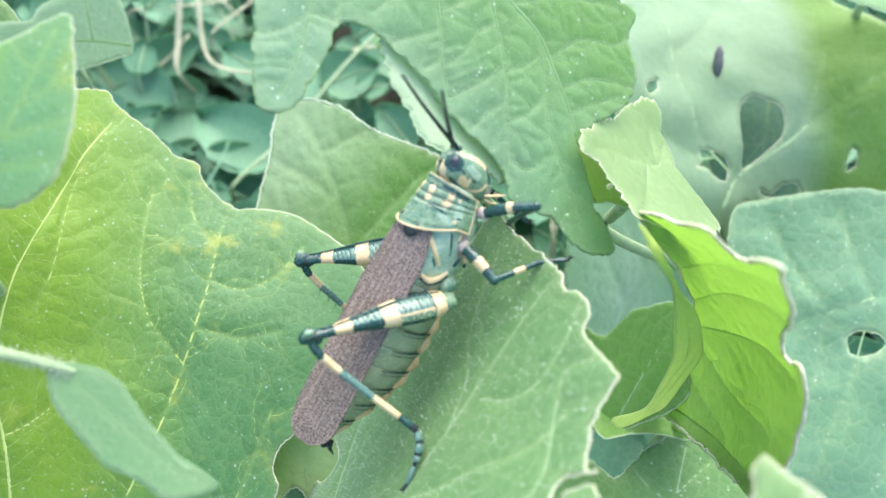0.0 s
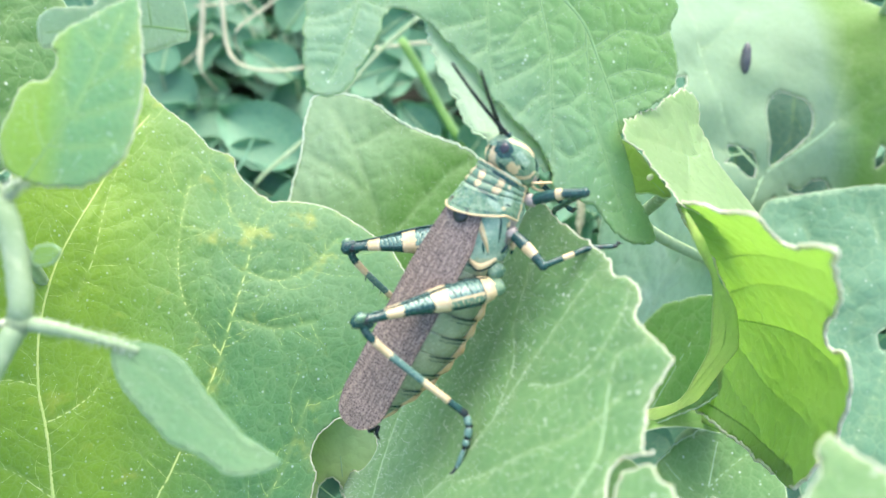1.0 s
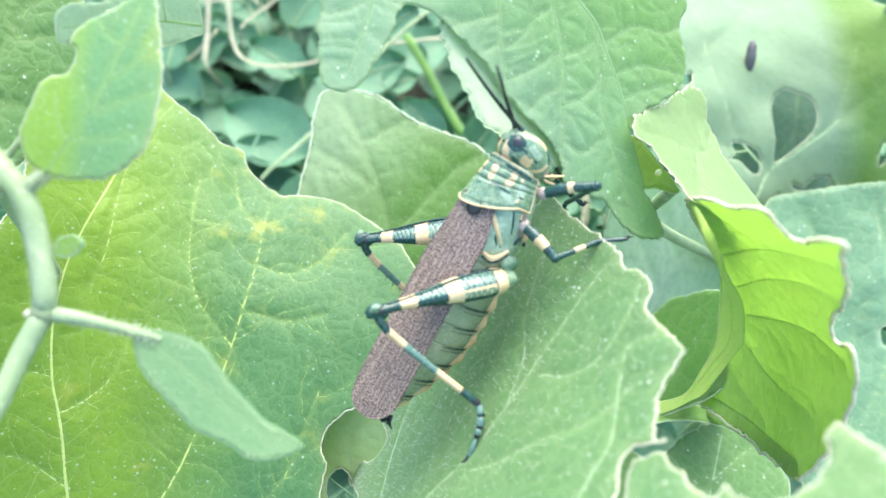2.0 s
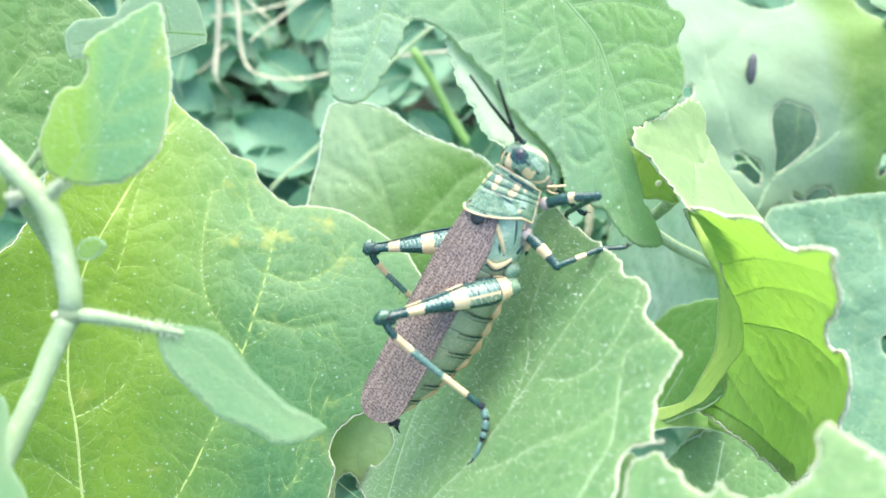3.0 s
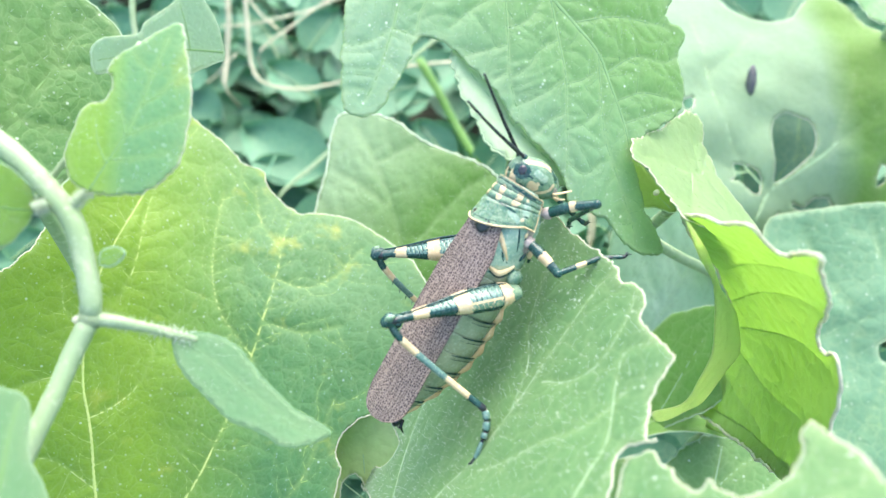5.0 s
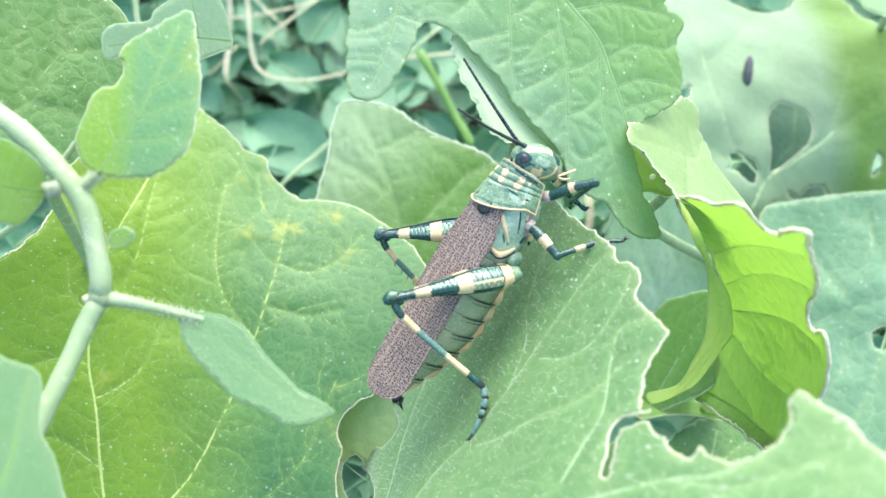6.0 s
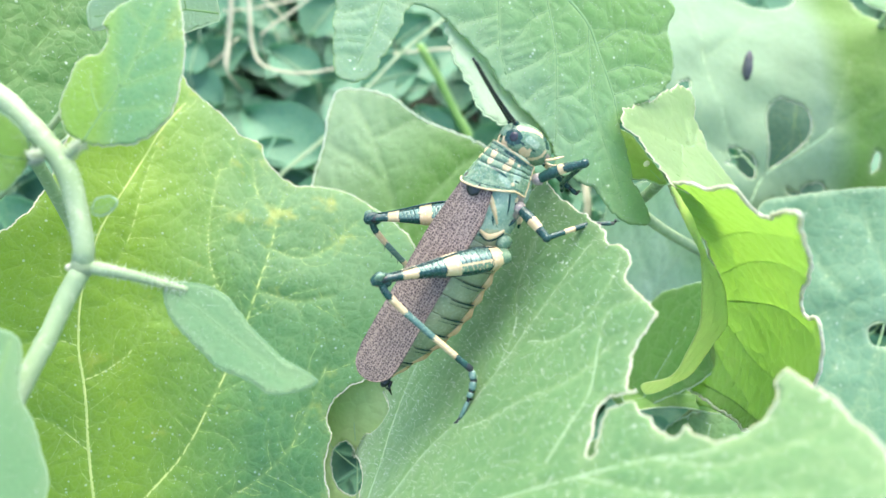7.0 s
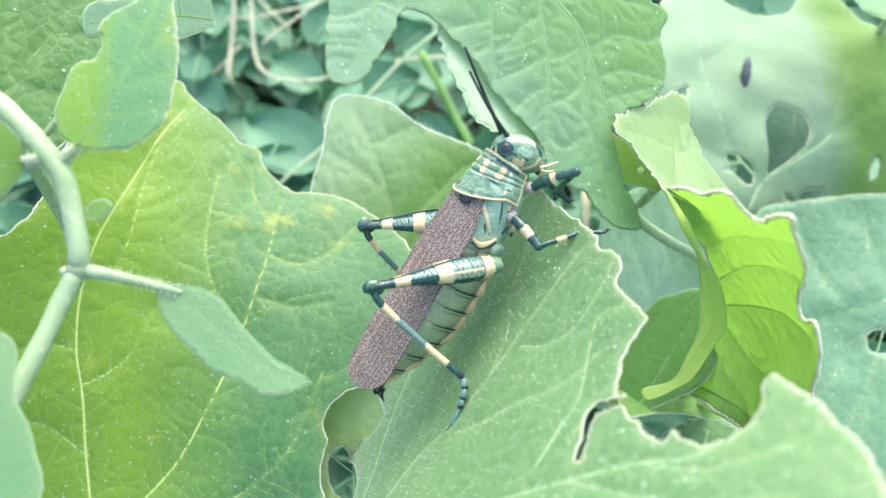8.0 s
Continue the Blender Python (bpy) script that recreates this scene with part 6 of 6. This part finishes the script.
# ---- small things lying on the leaves ----
def droppings():
    """A dark grub on the pale leaf and a pale seed by the bitten tip."""
    for name, place, size, turn, mat, label, cat in (("grub", GRUB, (1.4, 1.5, 4.6), (-47, 9, 0), M_GRUB, "small dark grey grub resting on the pale leaf", "insect"), ("seed", SEED, (0.5, 0.5, 0.9), (30, 0, 10), M_MARGIN, "tiny pale seed caught on a leaf edge", "seed")):
        bm = bmesh.new()
        bmesh.ops.create_icosphere(bm, subdivisions=3, radius=1.0)
        for v in bm.verts:
            ring = 1 + 0.06 * math.sin(v.co.z * 16) + 0.06 * noise.noise(v.co * 2)
            v.co = Vector((v.co.x * size[0] * ring, v.co.y * size[1] * ring, v.co.z * size[2])) * MM
        ob = part(name, bm, mat)
        ob.matrix_basis = pose(*[c * MM for c in place], *turn)
        tagged(ob, label, cat)


droppings()


# ---- low weeds and dry grass behind ----
def leaflet(a, b, width, rng):
    """A small ovate leaf from a to b (metres), cupped along its midrib."""
    a, b = np.array(a), np.array(b)
    way = b - a
    long = np.linalg.norm(way)
    way /= long
    up = np.array((rng.uniform(-0.3, 0.3), -0.55 + rng.uniform(-0.3, 0.2), 0.8))
    side = np.cross(way, up)
    side /= np.linalg.norm(side)
    up = np.cross(side, way)
    verts, faces = [], []
    n, m = 14, 7
    for layer in (0, 1):
        for i in range(n):
            s = i / (n - 1)
            w = width * 0.5 * (math.sin(math.pi * min(1.0, s ** 0.75 * 1.0)) ** 0.8 + 0.02) * (1 + 0.06 * noise.noise((s * 9, width * 900, 0)))
            for j in range(m):
                c = j / (m - 1) * 2 - 1
                lift = 0.18 * width * c * c - 0.16 * long * (s - 0.4) ** 2 + 0.02 * long * noise.noise((s * 4, c * 2, long * 500))
                verts.append(a + way * long * s + side * w * c + up * (lift - layer * 0.00025))
    for layer in (0, 1):
        for i in range(n - 1):
            for j in range(m - 1):
                q = [layer * n * m + k for k in (i * m + j, i * m + j + 1, (i + 1) * m + j + 1, (i + 1) * m + j)]
                faces.append(tuple(q if layer else q[::-1]))
    return verts, faces


def weed(key):
    rng = np.random.default_rng(ord(key))
    (fx, fy), leaves = WEEDS[key]
    ob = new("weed")
    ob.empty_display_size = 0.01
    ob.matrix_basis = pose(fx * MM, fy * MM, 0)
    tagged(ob, "low weed with small soft blue-green leaves", "weed", "weeds on the ground")
    o = np.array((fx * MM, fy * MM, 0.0))
    foot = np.array((0.0, 0.0, -0.008))
    for ax, ay, az, bx, by, bz, w in leaves:
        a, b = np.array((ax, ay, max(az, 6))) * MM - o, np.array((bx, by, max(bz, 8))) * MM - o
        lf = part("leaflet", mesh_of("leaflet", *leaflet(a, b, w * MM, rng)), M_WEED, ob)
        part("midrib", mesh_of("midrib", *tube(np.array([a + (b - a) * k + np.array((0, -0.0002, 0.0004 - 0.16 * np.linalg.norm(b - a) * (k - 0.4) ** 2)) for k in np.linspace(0, 0.95, 8)]), [0.0004, 0.0002], 5)), M_VEIN_SOFT, lf)
        line = spline([foot, foot * 0.6 + a * 0.4 + np.array((0, 0.01, 0)), a], 0.004)
        part("stalk", mesh_of("stalk", *tube(line, [0.0011, 0.0006], 6)), M_STEM, ob)
    return ob


for key in WEEDS:
    weed(key)

for kind, width, line in STALKS:
    path = np.array(line) * MM
    path[:, 2] = np.maximum(path[:, 2], 0.003)
    low = int(np.argmin([path[0, 2], path[-1, 2]]))
    end = path[-1] if low else path[0]
    tail = np.array((end[0] + 0.01, end[1] + 0.02, -0.006))
    path = spline(np.vstack([path, tail]) if low else np.vstack([tail, path]), 0.004)
    rad = np.array([width * 0.5 * MM * (1 + 0.12 * noise.noise((i * 0.6, width, 0))) for i in range(len(path))])
    st = part("grass_stalk", mesh_of("stalk", *tube(path, rad, 8, 0.5)), M_DRY if kind == "dry" else M_DEEP if kind == "blade" else M_STEM)
    tagged(st, "bent dry straw-coloured grass stalk" if kind == "dry" else "bright green grass blade among weeds" if kind == "blade" else "slender yellow-green plant stalk", "grass", "stalks behind the leaves")


def ground_cover():
    """Countless small leaves over the soil."""
    rng = np.random.default_rng(21)
    pieces = []
    for i in range(2600):
        x, y = rng.normal(0.0, 0.27), 0.2 + rng.normal(0.0, 0.27)
        z = rng.uniform(0.004, 0.03)
        a = np.array((x, y, z))
        t = rng.uniform(0, 2 * math.pi)
        l = rng.uniform(0.018, 0.052)
        pieces.append(leaflet(a, a + np.array((math.cos(t) * l, math.sin(t) * l, rng.uniform(-0.002, 0.012))), l * rng.uniform(0.35, 0.6), rng))
        if i % 3 == 0:
            b = a + np.array((math.cos(t + 1) * l * 2.5, math.sin(t + 1) * l * 2.5, rng.uniform(0, 0.01)))
            pieces.append(tube(np.array([(x, y, -0.006), (a + b) / 2, b]), [0.0008, 0.0004], 4))
    tagged(part("ground_cover", mesh_of("ground_cover", *joined(pieces)), M_WEED), "dense low green weeds covering the soil", "weeds", kind="stuff")


ground_cover()


# ---- motions ----
VIEW_UP, VIEW_BACK = Vector((0, math.sin(radians(47)), math.cos(radians(47)))), Vector((0, -math.cos(radians(47)), math.sin(radians(47))))


def swayed(rest, centre, right, up, turn):
    """The pose rest, moved by millimetres and turned by degrees about a centre (millimetres), across the line of sight."""
    c = Vector(centre) * MM
    return Matrix.Translation(c + Vector((right, 0, 0)) * MM + VIEW_UP * up * MM) @ Matrix.Rotation(radians(turn), 4, VIEW_BACK) @ Matrix.Translation(-c) @ rest


def motions():
    """The grasshopper shifts, nods and waves its feelers; leaves stir in the air."""
    sway = {
        "hopper": ((2.7, -5.7, 135.3), [(0, -0.31, -0.01, 0.23), (0.5, -0.28, 0.12, 0.64), (1, -0.1, 0.08, 0.35), (1.5, -0.0, 0.19, 0.27), (3, -0.06, 0.12, 0.53), (3.5, -0.1, 0.18, 1.08), (4, -0.1, 0.12, 0.44), (4.5, -0.05, 0.07, 0.32), (6, 0.4, 0.03, -1.21), (6.5, 0.32, -0.16, -1.03), (7, 0.2, -0.06, -0.58), (7.5, 0.12, -0.25, -0.75), (8, 0.13, -0.44, -0.85)]),
        "sprig": ((-47.0, -17.0, 158.2), [(0, -0.6, -0.4, -4.0), (0.5, -0.6, -0.3, -4.0), (1, 0.1, -0.1, -4.0), (1.5, 0.15, -0.3, -4.0), (3, 0.04, 0.1, 0.45), (3.5, 0.07, 0.32, 0.6), (4, 0.03, 0.01, 0.22), (4.5, 0.05, -0.11, -0.06), (6, 0.43, -0.68, -1.01), (6.5, 0.2, -1.07, -0.8), (7, -0.04, -0.11, -0.31), (7.5, -0.16, -0.08, -0.4), (8, 0.0, 0.07, 0.05)]),
        "top": ((24.8, 20.7, 154.4), [(0, -0.04, -0.12, 0.45), (0.5, -0.07, -0.13, 0.39), (1, 0.06, 0.05, -0.04), (1.5, 0.04, -0.05, 0.04), (3, -0.03, 0.07, -0.34), (3.5, -0.18, 0.11, -0.2), (4, 0.04, 0.0, -0.07), (4.5, 0.16, 0.01, -0.1), (6, 0.9, -0.18, -0.27), (6.5, 0.36, -0.47, 0.33), (7, 0.01, -0.24, 0.21), (7.5, 0.0, -0.16, 0.27), (8, -0.2, -0.01, -0.23)]),
        "roll": ((53.5, -20.0, 146.1), [(0, 0.57, 0.12, 0.09), (0.5, 0.32, -0.07, -0.23), (1, -0.01, -0.02, 0.2), (1.5, -0.02, -0.07, 0.25), (3, -0.09, -0.25, -0.01), (3.5, -0.14, -0.33, 0.33), (4, -0.06, -0.05, -0.04), (4.5, 0.08, 0.08, -0.0), (6, -0.17, 0.11, -0.05), (6.5, -0.17, 0.13, -0.33), (7, 0.03, 0.09, 0.64), (7.5, 0.52, 0.37, 1.14), (8, 0.74, 0.42, 1.35)]),
    }
    for thing, key in ((hopper, "hopper"), (sprig_thing, "sprig"), (leaf_top, "top"), (leaf_roll, "roll")):
        centre, rows = sway[key]
        rest = thing.matrix_basis.copy()
        walk(thing, [(t, swayed(rest, centre, *v)) for t, *v in rows])
    nod = [(0.0, 0), (1.5, 0), (3.0, 2), (4.5, 4), (5.8, 22), (6.0, 22), (6.5, 20), (7.0, 14), (7.5, 18), (8.0, 20)]
    walk(hopper_head, [(t, Matrix.Translation(NECK + Vector((-0.018, 0, -0.066)) * a * MM) @ pose(0, 0, 0, 0, -a, 0)) for t, a in nod])
    walk(hopper_fore, [(t, Matrix.Translation(Vector((8.6, -3.4, -2.2)) * MM) @ pose(0, 0, 0, 0, -a, a * 0.5) @ Matrix.Translation(Vector((-8.6, 3.4, 2.2)) * MM)) for t, a in ((0.0, 0), (4.5, 0), (5.8, 10), (8.0, 12))])
    # where the feelers point: to the right, up across the line of sight, and towards the eye
    tips = (
        [(0, -0.493, 0.511, 0.704), (0.5, -0.46, 0.472, 0.752), (1, -0.534, 0.492, 0.688), (1.5, -0.548, 0.486, 0.681), (3, -0.543, 0.482, 0.688), (3.5, -0.531, 0.467, 0.707), (4, -0.534, 0.51, 0.674), (4.5, -0.528, 0.505, 0.682), (5.8, -0.702, 0.222, 0.676), (6, -0.702, 0.222, 0.676), (6.5, -0.561, 0.337, 0.756), (7, -0.452, 0.395, 0.8), (7.5, -0.451, 0.43, 0.782), (8, -0.423, 0.428, 0.799)],
        [(0, -0.127, 0.317, 0.94), (0.5, -0.14, 0.261, 0.955), (1, -0.257, 0.364, 0.895), (1.5, -0.255, 0.361, 0.897), (3, -0.263, 0.373, 0.89), (3.5, -0.282, 0.419, 0.863), (4, -0.278, 0.495, 0.823), (4.5, -0.251, 0.478, 0.842), (5.8, -0.584, 0.789, 0.19), (6, -0.584, 0.789, 0.19), (6.5, -0.505, 0.836, 0.212), (7, -0.423, 0.409, 0.808), (7.5, -0.292, 0.441, 0.849), (8, -0.407, 0.676, 0.614)],
    )
    to_hopper = HOPPER.to_3x3().inverted()
    for ant, root, rest, rows in zip(hopper_antennae, ANTENNA_ROOTS, ANTENNA_REST, tips):
        keys = []
        for t, r, u, back in rows:
            way = to_hopper @ (Vector((r, 0, 0)) + VIEW_UP * u + VIEW_BACK * back)
            tilt = np.interp(t, [n[0] for n in nod], [n[1] for n in nod])
            way = pose(0, 0, 0, 0, tilt, 0).to_3x3() @ way
            keys.append((t, Matrix.Translation(root - NECK) @ rest.rotation_difference(way).to_matrix().to_4x4()))
        walk(ant, keys)


motions()
